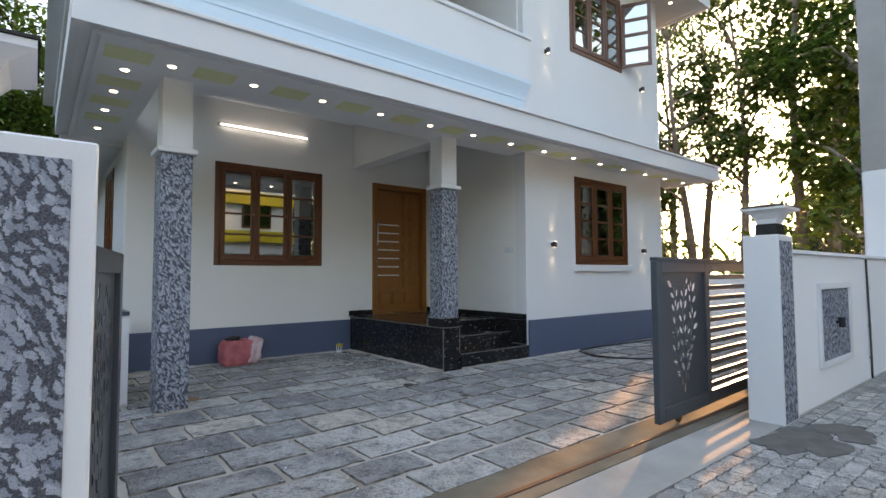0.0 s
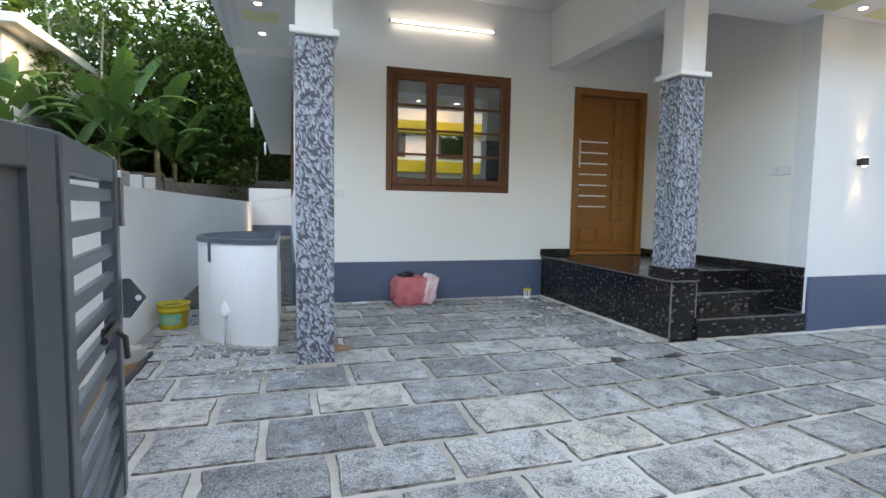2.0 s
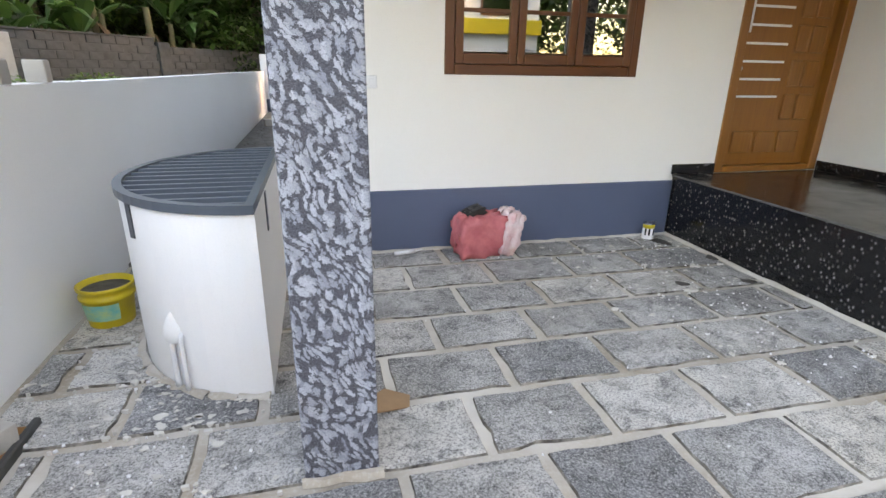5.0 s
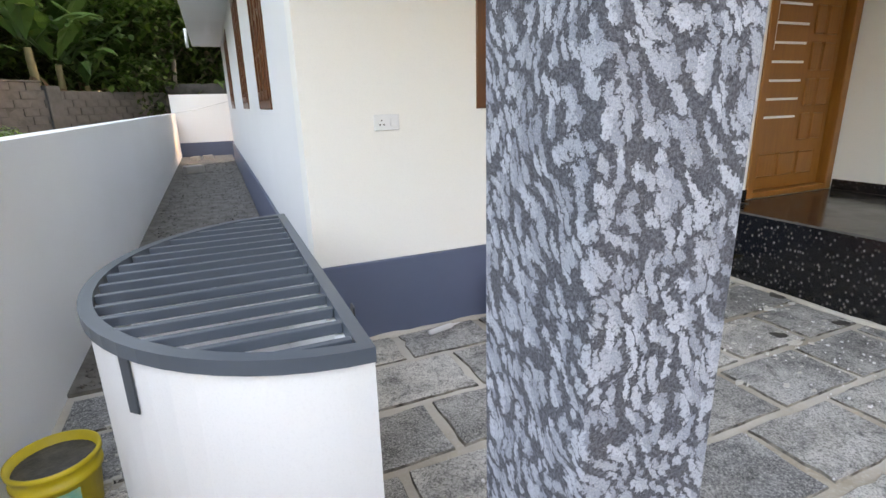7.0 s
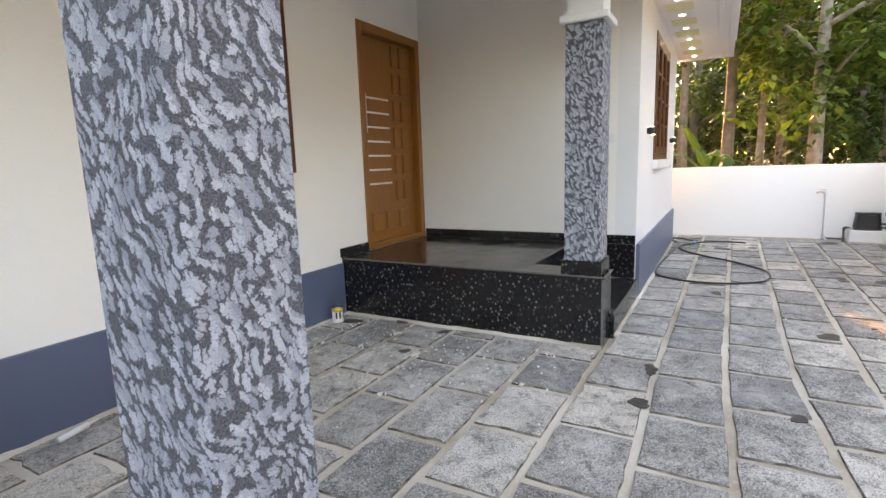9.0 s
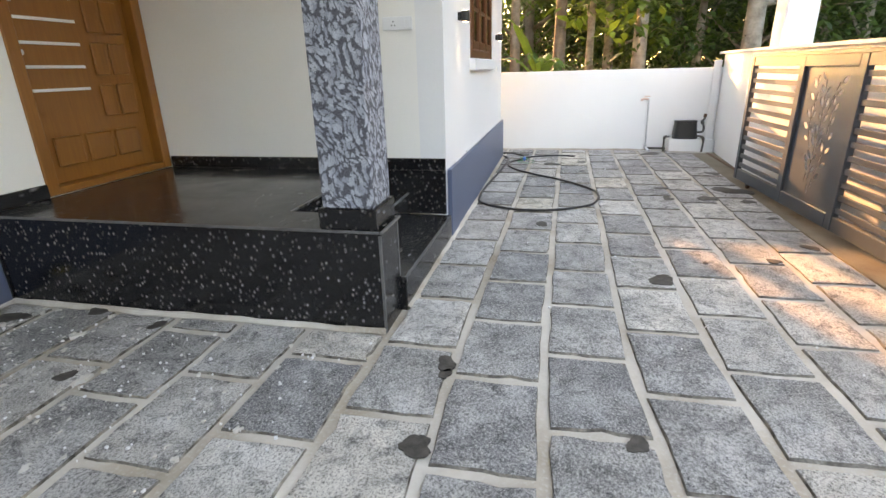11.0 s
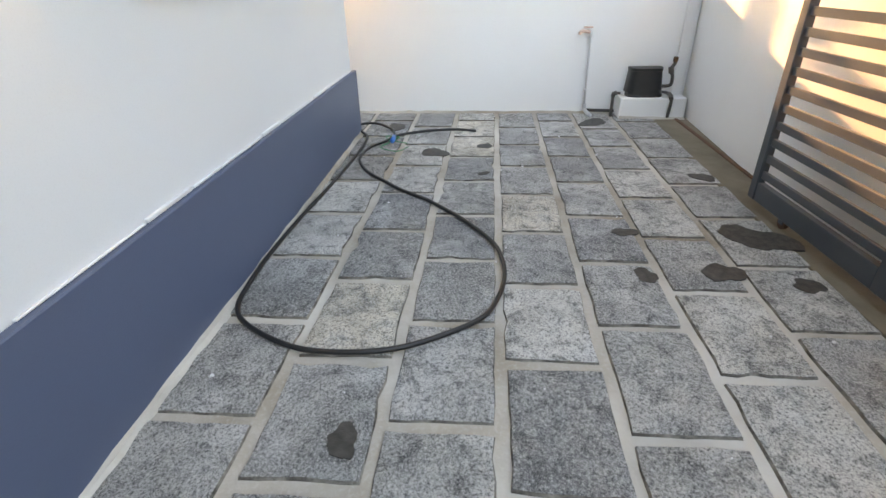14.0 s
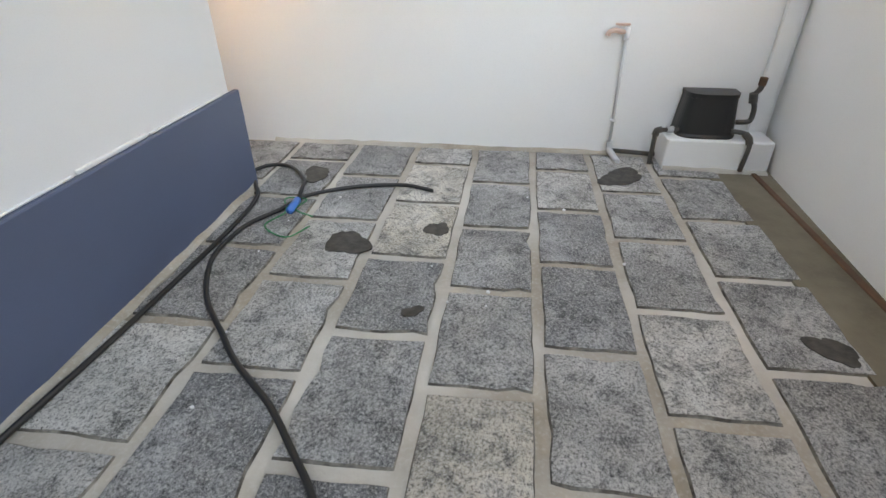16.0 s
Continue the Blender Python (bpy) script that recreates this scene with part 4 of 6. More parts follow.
leaf2 = thing("gate_leaf", "dark grey metal gate leaf with leaf cut-outs, folded open", "gate", 0.072, 2.05, 0.05, 77.4)
gate_plant_panel(leaf2, 0.0, 0.79)
part("hinge", T([(0.802, 0.0, 0.25), (0.802, 0.0, 0.40)], 0.014, 10), M_GATE, leaf2)
part("hinge", T([(0.802, 0.0, 0.95), (0.802, 0.0, 1.10)], 0.014, 10), M_GATE, leaf2)
PZ = 0.745     # height of the lock plate above the leaf's foot
leaf3 = thing("gate_leaf", "dark grey slatted gate leaf with a lock plate, folded open", "gate", 0.244, 2.84, 0.05, 98)
part("upright", B(0.0, 0.07, -0.025, 0.025, 0, GH, 0.004), M_GATE, leaf3)
gate_slat_panel(leaf3, 0.07, 0.66)
part("upright", B(0.73, 0.80, -0.025, 0.025, 0, GH, 0.004), M_GATE, leaf3)
bm = bmesh.new()
pts = [(-0.026, PZ - 0.075), (-0.052, PZ - 0.075), (-0.105, PZ), (-0.052, PZ + 0.075), (-0.026, PZ + 0.075)]
lo = [bm.verts.new((0.801, y, z)) for y, z in pts]
hi = [bm.verts.new((0.808, y, z)) for y, z in pts]
bm.faces.new(lo), bm.faces.new(hi[::-1])
for i in range(5):
    bm.faces.new((lo[i], hi[i], hi[(i + 1) % 5], lo[(i + 1) % 5]))
bmesh.ops.recalc_face_normals(bm, faces=bm.faces)
part("lock_plate", bm, M_GATE, leaf3, "pointed lock plate with a hole")
part("lock_hole", T([(0.799, -0.078, PZ), (0.810, -0.078, PZ)], 0.011, 12), M_WHITE, leaf3)
bolt = part("bolt", T([(0.30, -0.045, 0.70), (0.56, -0.045, 0.70)], 0.011, 10), M_BLACK, leaf3, "black sliding bolt")
part("bolt_handle", T([(0.46, -0.045, 0.70), (0.47, -0.075, 0.67), (0.47, -0.08, 0.60)], 0.009, 8), M_BLACK, bolt)
part("bolt_plate", B(0.36, 0.54, -0.034, -0.026, 0.675, 0.725, 0.003), M_BLACK, bolt)
part("tower_bolt", T([(0.785, -0.035, 1.02), (0.785, -0.035, 1.2)], 0.009, 10), M_STEEL, leaf3, "steel tower bolt")


# ---- half-round well with a barred cover ----
well = thing("well_tank", "white half-round water tank with a dark grey barred lid", "water tank", 0.668, 6.565, -0.01)
RX, RY, TH = 0.70, 0.81, 0.85


def half_oval(k, n, sx=RX, sy=RY):
    a = math.pi / 2 + math.pi * k / n
    return (sx * math.copysign(abs(math.cos(a)) , math.cos(a)), sy * math.copysign(abs(math.sin(a)) ** 1.0, math.sin(a)))


outer = [half_oval(k, 32) for k in range(33)]
inner = [half_oval(k, 32, RX - 0.09, RY - 0.09) for k in range(33)]
bm = bmesh.new()
rows = [[bm.verts.new((x, y, z)) for x, y in outer] for z in (0, TH - 0.02, TH)]
rows += [[bm.verts.new((min(x, -0.06), y, z)) for x, y in inner] for z in (TH, 0.05)]
for a, b in zip(rows, rows[1:]):
    for k in range(33):
        bm.faces.new((a[k], a[(k + 1) % 33], b[(k + 1) % 33], b[k]))
bm.faces.new(rows[-1])
bmesh.ops.recalc_face_normals(bm, faces=bm.faces)
part("body", bm, M_WHITELIT, well)
bm = bmesh.new()
rim_o = [half_oval(k, 32, RX + 0.015, RY + 0.015) for k in range(33)]
rim_i = [half_oval(k, 32, RX - 0.022, RY - 0.026) for k in range(33)]
for z0_, z1_ in ((TH + 0.002, TH + 0.04),):
    lo_o, hi_o = [bm.verts.new((x, y, z0_)) for x, y in rim_o], [bm.verts.new((x, y, z1_)) for x, y in rim_o]
    lo_i, hi_i = [bm.verts.new((min(x, -0.035), y, z0_)) for x, y in rim_i], [bm.verts.new((min(x, -0.035), y, z1_)) for x, y in rim_i]
    for k in range(33):
        j = (k + 1) % 33
        for q in ((lo_o[k], lo_o[j], hi_o[j], hi_o[k]), (hi_o[k], hi_o[j], hi_i[j], hi_i[k]), (hi_i[k], hi_i[j], lo_i[j], lo_i[k]), (lo_i[k], lo_i[j], lo_o[j], lo_o[k])):
            bm.faces.new(q)
bmesh.ops.recalc_face_normals(bm, faces=bm.faces)
lid = part("lid", bm, M_LID, well, "dark grey steel lid frame")
for k in range(15):
    y = -RY + 0.07 + (2 * RY - 0.14) * k / 14
    half = (RX - 0.026) * math.sqrt(max(0.0, 1 - (y / (RY - 0.01)) ** 2))
    part("bar", B(-half, -0.036, y - 0.0115, y + 0.0115, TH + 0.006, TH + 0.034, 0.002), M_LID, lid)
strap = part("strap", B(-0.018, 0.018, -0.006, 0.0, -0.16, 0.03, 0.003), M_GATE, well, "dark steel strap")
strap.matrix_local = pose(-0.542, -0.517, TH, 0, 0, -44)
part("strap", B(0.0162, 0.022, -0.55, -0.51, TH - 0.15, TH + 0.03, 0.002), M_GATE, well, "dark steel strap")
pipe = smooth_line([(-0.425, -0.61, 0.30), (-0.425, -0.65, 0.31), (-0.425, -0.665, 0.26), (-0.425, -0.665, 0.02)], 6)
part("outlet_pipe", T(pipe, 0.013, 12), M_WHITE, well, "white outlet pipe", True)
pipe = smooth_line([(-0.375, -0.65, 0.28), (-0.375, -0.69, 0.285), (-0.375, -0.707, 0.24), (-0.375, -0.707, 0.02)], 6)
part("outlet_pipe", T(pipe, 0.011, 12), M_WHITE, well, "white outlet pipe", True)


bm = bmesh.new()
rings = []
for k, (r, z) in enumerate(((0.012, 0.385), (0.028, 0.36), (0.043, 0.32), (0.05, 0.285), (0.046, 0.255), (0.03, 0.24))):
    rings.append([bm.verts.new((-0.403 + 1.05 * r * math.cos(a), -0.650 + 0.62 * r * math.sin(a) - 0.01 * (k > 1), z)) for a in (2 * math.pi * i / 16 for i in range(16))])
for a, b in zip(rings, rings[1:]):
    for k in range(16):
        bm.faces.new((a[k], a[(k + 1) % 16], b[(k + 1) % 16], b[k]))
bm.faces.new(rings[0]), bm.faces.new(rings[-1][::-1])
bmesh.ops.recalc_face_normals(bm, faces=bm.faces)
part("pipe_plaster", bm, M_WHITELIT, well, "white plaster dab over the pipes", True)


# ---- loose things in the yard ----
bk = thing("paint_bucket", "dirty yellow plastic paint bucket by the boundary wall", "bucket", -0.285, 6.70, -0.006)
bm = bmesh.new()
lathe(bm, [(0.115, 0), (0.118, 0.01), (0.135, 0.19), (0.146, 0.195), (0.146, 0.215), (0.138, 0.218), (0.138, 0.255), (0.150, 0.26), (0.150, 0.28), (0.140, 0.282), (0.132, 0.20), (0.112, 0.03)], 32)
part("body", bm, M_YELLOW, bk, "", True)
bm = bmesh.new()
n = 14
for z0_, z1_, a0, a1 in ((0.06, 0.175, 200, 310),):
    lo = [bm.verts.new(((0.1185 + 0.0945 * z0_) * math.cos(radians(a0 + (a1 - a0) * k / n)) * 1.006, (0.1185 + 0.0945 * z0_) * math.sin(radians(a0 + (a1 - a0) * k / n)) * 1.006, z0_)) for k in range(n + 1)]
    hi = [bm.verts.new(((0.1185 + 0.0945 * z1_) * math.cos(radians(a0 + (a1 - a0) * k / n)) * 1.006, (0.1185 + 0.0945 * z1_) * math.sin(radians(a0 + (a1 - a0) * k / n)) * 1.006, z1_)) for k in range(n + 1)]
    for k in range(n):
        bm.faces.new((lo[k], lo[k + 1], hi[k + 1], hi[k]))
M_TEAL = painted("pale_teal_print", (0.10, 0.42, 0.38), (0.5, 0.5, 0.1), 0.4, 60, 14, 0.7, 0.03)
part("printed_label", bm, M_TEAL, bk, "pale teal printed label", True)
bk.scale = (0.97, 0.97, 0.86)
part("residue", lathe(bmesh.new(), [(0.130, 0.236), (0.1315, 0.242)], 28), M_MUD, bk, "dark dried residue")

M_BAG = painted("pink_cement_sack", (0.60, 0.17, 0.18), (0.42, 0.08, 0.095), 0.55, 60, 9, 0.9, 0.35)
M_BAGW = painted("white_woven_plastic", (0.72, 0.60, 0.60), (0.6, 0.3, 0.3), 0.55, 60, 9, 0.9, 0.3)


def sack():
    bm = bmesh.new()
    bmesh.ops.create_cube(bm, size=1.0)
    bmesh.ops.subdivide_edges(bm, edges=bm.edges[:], cuts=9, use_grid_fill=True)
    for v in bm.verts:
        p = v.co.copy()
        r = noise.noise_vector(p * 4.0) * 0.05 + noise.noise_vector(Vector((p.x * 6, p.y * 6, p.z * 22))) * 0.075 + noise.noise_vector(p * 17.0) * 0.03
        bulge = 1.0 - 0.12 * (abs(p.z) * 2) ** 3
        round_ = 1.0 - 0.05 * (abs(p.x * 2) ** 4 + abs(p.y * 2) ** 4) / 2
        v.co = Vector((p.x * 0.40 * bulge * round_, p.y * 0.24 * bulge * round_, (p.z + 0.5) * 0.33)) + Vector((r.x * 0.5, r.y * 0.5, r.z * 0.5 if p.z > -0.4 else 0))
        v.co.z = max(v.co.z, 0.0)
    return bm


sk = thing("cement_sack", "crumpled pink cement sack with a white torn side, on the stones", "sack", 2.14, 7.37, -0.002, 6)
part("body", sack(), M_BAG, sk, "", True)
bm = sack()
bmesh.ops.scale(bm, vec=(0.36, 1.06, 1.04), verts=bm.verts)
bmesh.ops.rotate(bm, cent=(0, 0, 0), matrix=Matrix.Rotation(0.22, 3, "Y"), verts=bm.verts)
bmesh.ops.translate(bm, vec=(0.19, -0.03, 0.012), verts=bm.verts)
part("torn_flap", bm, M_BAGW, sk, "pale torn flap", True)
bm = sack()
bmesh.ops.scale(bm, vec=(0.42, 0.5, 0.22), verts=bm.verts)
rag = tagged(mesh_object("black_rag", bm, M_BLACK, True), "crumpled black rag on the cement sack", "rag")
rag.matrix_world = pose(2.10, 7.39, 0.305, 4, -12, 20)

can = thing("paint_can", "small white and yellow paint can with dark drips", "paint can", 3.76, 7.47, -0.004)
part("body", lathe(bmesh.new(), [(0.050, 0), (0.052, 0.004), (0.050, 0.008), (0.050, 0.10)], 24), M_WHITE, can, "", True)
part("printed_band", lathe(bmesh.new(), [(0.0508, 0.101), (0.0508, 0.135)], 24), M_YELLOW, can, "yellow printed band", True)
part("rim", lathe(bmesh.new(), [(0.053, 0.136), (0.054, 0.142), (0.050, 0.146)], 24), M_STEEL, can, "", True)
part("handle", T(smooth_line([(-0.053, 0, 0.13), (-0.04, -0.045, 0.165), (0.0, -0.06, 0.175), (0.04, -0.045, 0.165), (0.053, 0, 0.13)], 5), 0.002, 6), M_STEEL, can)
for a in (210, 245, 290):
    part("drip", B(-0.008, 0.008, -0.002, 0.0, 0.04, 0.10, 0.0008), M_BLACK, can).matrix_local = pose(0.0512 * math.cos(radians(a)), 0.0512 * math.sin(radians(a)), 0, 0, 0, a + 90)

tb = thing("sealant_tube", "empty white sealant tube lying on the stones", "tube", 1.47, 7.44, 0.016, 14)
part("body", T([(0, 0, 0), (0.17, 0, 0)], 0.017, 14), M_WHITE, tb, "", True)
part("nozzle", T([(0.171, 0, 0), (0.185, 0, 0), (0.24, 0, 0)], [0.014, 0.008, 0.003], 12), M_WHITE, tb, "", True)

M_CARD = painted("brown_cardboard", (0.33, 0.20, 0.11), (0.24, 0.14, 0.08), 0.85, 60, 8, 0.8, 0.3)
bm = prism(bmesh.new(), [(0, 0), (0.15, -0.02), (0.19, 0.05), (0.10, 0.13), (0.02, 0.10)], 0.0, 0.006)
cb = tagged(mesh_object("cardboard_piece", bm, M_CARD), "torn brown cardboard piece on the stones beside the pillar", "cardboard")
cb.matrix_world = pose(1.10, 5.50, 0.012, 8, 6, 20)

def rubble(x, y, z, s, rz, label):
    bm = bmesh.new()
    box(bm, -0.12 * s, 0.12 * s, -0.07 * s, 0.07 * s, 0, 0.10 * s, 0.012 * s, 2)
    for v in bm.verts:
        v.co += noise.noise_vector(v.co * 30) * 0.008 * s
    o = tagged(mesh_object("rubble_block", bm, M_APRON), label, "block")
    o.matrix_world = pose(x, y, z, 0, 0, rz)


rubble(-0.37, 5.55, 0.003, 1.0, 60, "broken grey concrete block on the red soil")
rubble(-0.15, 17.5, 0.008, 1.7, 20, "grey concrete block on the gravel")
rubble(-0.2, 20.6, 0.008, 1.2, 70, "small pale block on the gravel by the back wall")
rubble(0.12, 20.9, 0.008, 1.1, 10, "small pale block on the gravel by the back wall")
cable = thing("cable", "thin grey cable strung along the back wall", "cable", -0.5, 21.9, 0)
part("wire", T(smooth_line([(-0.05, 0.0, 1.30), (0.5, 0.02, 1.38), (1.2, 0.02, 1.55), (2.2, 0.03, 1.75)], 5), 0.008, 6), M_PVC, cable)
for k, (x, y, s) in enumerate([(-0.38, 5.2, 0.35), (-0.42, 4.95, 0.3), (-0.34, 4.6, 0.25)]):
    rubble(x, y, 0.002, s, 40 * k, "small brown clod on the red soil")

# hose: one long line across the stones
hose_line = smooth_line([(x, y, 0.012) for x, y in (
    (9.55, 4.05), (9.605, 4.21), (9.58, 4.41), (9.52, 4.57), (9.40, 4.745), (9.22, 4.83), (9.04, 4.93), (8.80, 4.955), (8.62, 4.91), (8.43, 4.81), (8.25, 4.655), (8.11, 4.53), (7.95, 4.345),
    (7.79, 4.205), (7.66, 4.10), (7.39, 3.935), (7.18, 3.885), (7.0, 3.885), (6.83, 3.925), (6.70, 3.99), (6.575, 4.15), (6.485, 4.33), (6.455, 4.535), (6.48, 4.73),
    (6.60, 4.95), (6.73, 5.055), (6.95, 5.085), (7.24, 5.09), (7.69, 5.07), (8.19, 5.03), (8.92, 4.995), (9.33, 5.01), (9.52, 5.10), (9.70, 5.19), (9.81, 5.12), (9.79, 4.98), (9.61, 4.835))] + [(9.47, 4.79, 0.034), (9.33, 4.77, 0.018)], 10)
hs = thing("garden_hose", "black garden hose looped on the courtyard stones", "hose")
part("hose", T(hose_line, 0.0115, 10), M_BLACK, hs, "", True)
M_BLUE = painted("blue_plastic", (0.02, 0.18, 0.55), None, 0.4, 90, 6, 0.4, 0.03)
M_GREEN = painted("green_cord", (0.02, 0.22, 0.10), None, 0.6, 90, 6, 0.4, 0.03)
part("connector", T([(9.33, 4.77, 0.02), (9.20, 4.765, 0.02)], 0.02, 12), M_BLUE, hs, "blue hose connector", True)
part("cord", T(smooth_line([(9.17, 4.63, 0.01), (9.24, 4.75, 0.01), (9.36, 4.73, 0.01), (9.34, 4.84, 0.02), (9.20, 4.79, 0.01), (9.05, 4.84, 0.01), (8.95, 4.69, 0.01), (9.07, 4.61, 0.01)], 5), 0.004, 6), M_GREEN, hs, "tangled green cord")

# tap on the end wall
tp = thing("garden_tap", "pale plastic tap on a riser pipe at the boundary wall", "tap", XF, 2.965, -0.01)
part("riser_pipe", T([(-0.03, 0, 0.03), (-0.03, 0.012, 0.74)], 0.010, 12), M_PVC, tp, "", True)
M_PEACH = painted("peach_plastic", (0.66, 0.45, 0.37), None, 0.4, 90, 6, 0.4, 0.03)
part("tee", T([(-0.03, 0.012, 0.73), (-0.03, 0.012, 0.80)], 0.017, 12), M_WHITE, tp, "white pipe tee", True)
part("valve_body", T(smooth_line([(-0.03, 0.012, 0.775), (-0.035, 0.05, 0.778), (-0.04, 0.085, 0.785), (-0.045, 0.115, 0.775), (-0.045, 0.122, 0.755)], 5), 0.014, 12), M_PEACH, tp, "", True)
part("handle", B(-0.05, -0.022, 0.0, 0.085, 0.812, 0.824, 0.004), M_PEACH, tp)
part("clip", B(-0.045, -0.002, -0.016, 0.020, 0.235, 0.25, 0.003), M_WHITE, tp, "white pipe clip")
part("foot_elbow", T(smooth_line([(-0.03, 0, 0.10), (-0.035, -0.005, 0.05), (-0.10, -0.02, 0.03), (-0.19, -0.035, 0.022)], 5), 0.021, 12), M_PVC, tp, "", True)
part("foot_pipe", T([(-0.05, -0.02, 0.045), (-0.09, -0.285, 0.045)], 0.015, 12), M_PIPE, tp, "", True)

mt = thing("water_meter_box", "black plastic water meter box with pipes, on a white ledge", "meter box", XF - 0.02, 2.425, 0.19)
bm = bmesh.new()
rings = []
for s_, z in ((1.0, 0.0), (1.02, 0.012), (0.97, 0.024), (0.84, 0.235)):
    ring = []
    for k in range(20):
        a = math.pi * k / 19
        cx, sy = math.cos(a), math.sin(a)
        ring.append((-0.19 * s_ * math.copysign(abs(sy) ** 0.45, sy), 0.178 * s_ * math.copysign(abs(cx) ** 0.45, cx), z))
    rings.append([bm.verts.new(p) for p in ring])
for a, b in zip(rings, rings[1:]):
    for k in range(20):
        bm.faces.new((a[k], a[(k + 1) % 20], b[(k + 1) % 20], b[k]))
bm.faces.new(rings[0][::-1]), bm.faces.new(rings[-1])
bmesh.ops.recalc_face_normals(bm, faces=bm.faces)
part("box", bm, M_BLACK, mt)
bm = bmesh.new()
pts = [(-0.168 * abs(math.sin(math.pi * k / 19)) ** 0.5, 0.155 * math.copysign(abs(math.cos(math.pi * k / 19)) ** 0.5, math.cos(math.pi * k / 19))) for k in range(20)]
prism(bm, pts, 0.237, 0.262)
bmesh.ops.recalc_face_normals(bm, faces=bm.faces)
part("lid", bm, M_BLACK, mt, "black lid")
part("inlet_pipe", T(smooth_line([(-0.15, 0.30, -0.19), (-0.15, 0.30, -0.10), (-0.15, 0.30, 0.005), (-0.15, 0.285, 0.03), (-0.14, 0.25, 0.033), (-0.12, 0.15, 0.03)], 5), 0.014, 12), M_PIPE, mt, "", True)
part("elbow", T([(-0.15, 0.302, 0.0), (-0.15, 0.296, 0.03), (-0.145, 0.27, 0.036)], 0.022, 12), M_PIPE, mt, "", True)
part("union", T([(-0.13, 0.235, 0.033), (-0.125, 0.195, 0.032)], 0.021, 12), M_PVC, mt, "pale plastic union", True)
part("outlet_pipe", T(smooth_line([(-0.17, -0.13, 0.05), (-0.18, -0.19, 0.045), (-0.20, -0.225, 0.03), (-0.235, -0.232, -0.02), (-0.236, -0.222, -0.18)], 5), 0.014, 12), M_PIPE, mt, "", True)
part("elbow", T([(-0.19, -0.205, 0.042), (-0.212, -0.228, 0.02), (-0.232, -0.231, -0.01)], 0.021, 12), M_PIPE, mt, "", True)
part("valve", T(smooth_line([(-0.15, -0.15, 0.10), (-0.15, -0.215, 0.105), (-0.15, -0.232, 0.13), (-0.15, -0.226, 0.20), (-0.15, -0.20, 0.25), (-0.15, -0.228, 0.30), (-0.15, -0.23, 0.33)], 5), 0.015, 12), M_PIPE, mt, "valve with riser", True)
part("valve_cap", T([(-0.15, -0.23, 0.32), (-0.15, -0.232, 0.365)], 0.022, 10), M_RUST, mt)
part("valve_joint", T([(-0.15, -0.212, 0.22), (-0.15, -0.20, 0.275)], 0.024, 10), M_PIPE, mt)

# rain pipes on the side wall
for y in (8.6, 13.9):
    o = thing("rain_pipe", "white rain pipe on the side wall below the eave", "pipe", 0.12, y + 3, 2.60)
    part("spout", T([(0, 0, 0), (0, 0, 0.36)], 0.03, 12), M_WHITE, o, "", True)


# ---- old wall, plants and trees ----
setting("old_wall_left", B(-0.9, 4.0, 24.3, 24.5, -0.1, 2.2), M_BLOCK, "old dark block wall behind the plot")
wa, wb = Vector((-0.92, 24.3, 0)), Vector((-6.45, 15.9, 0))
along = (wb - wa).normalized()
turn_w = math.degrees(math.atan2(along.y, along.x))
old_wall = tagged(new("old_wall_side"), "old dark mossy block wall of the neighbouring plot", kind="structure")
old_wall.matrix_world = pose(wa.x, wa.y, -0.1, 0, 0, turn_w)
LW = (wb - wa).length
bm = bmesh.new()
box(bm, 0, LW, -0.20, -0.012, 0, 2.03)
part("mortar_core", bm, M_BLOCK, old_wall)
for u in (4.15, 8.4):
    part("pilaster", B(u - 0.2, u + 0.2, -0.21, 0.06, 0, 2.14, 0.015), M_APRON if u > 5 else M_BLOCK, old_wall)
part("coping", B(4.4, LW, -0.215, 0.02, 2.21, 2.26, 0.01), M_BLOCK, old_wall)
block = bpy.data.meshes.new("block")
bm = B(0, 0.392, -0.15, 0.0, 0, 0.19, 0.01)
bm.to_mesh(block)
bm.free()
block.materials.append(M_BLOCK)
rng = random.Random(14)
for c in range(11):
    z, u = 0.02 + 0.2 * c, (0.2 if c % 2 else 0.0)
    while u < LW - 0.4:
        if c < 10 or u > 4.4:
            q = new("block", block)
            q.parent = old_wall
            q.matrix_local = pose(u, rng.uniform(-0.012, 0.006), z, rng.uniform(-0.6, 0.6), 0, rng.uniform(-0.8, 0.8))
        u += 0.402


def leaf_cloud(bm, centre, radius, count, size, rng, flat=0.75):
    """Leaves scattered in a clump; each is a bent blade of two quads."""
    for _ in range(count):
        while True:
            p = Vector((rng.uniform(-1, 1), rng.uniform(-1, 1), rng.uniform(-1, 1)))
            if p.length < 1:
                break
        p = centre + Vector((p.x * radius, p.y * radius, p.z * radius * flat))
        a = rng.uniform(0, 2 * math.pi)
        d = Vector((math.cos(a), math.sin(a), rng.uniform(-0.9, 0.35))).normalized()
        s = d.cross(Vector((rng.uniform(-0.4, 0.4), rng.uniform(-0.4, 0.4), 1))).normalized()
        L = size * rng.uniform(0.7, 1.4)
        w = L * 0.24
        q = p + d * L * 0.5
        e = p + d * L - Vector((0, 0, L * 0.18))
        a0, b0, b1, c0 = bm.verts.new(p), bm.verts.new(q + s * w), bm.verts.new(q - s * w), bm.verts.new(e)
        bm.faces.new((a0, b0, b1))
        bm.faces.new((b1, b0, c0))


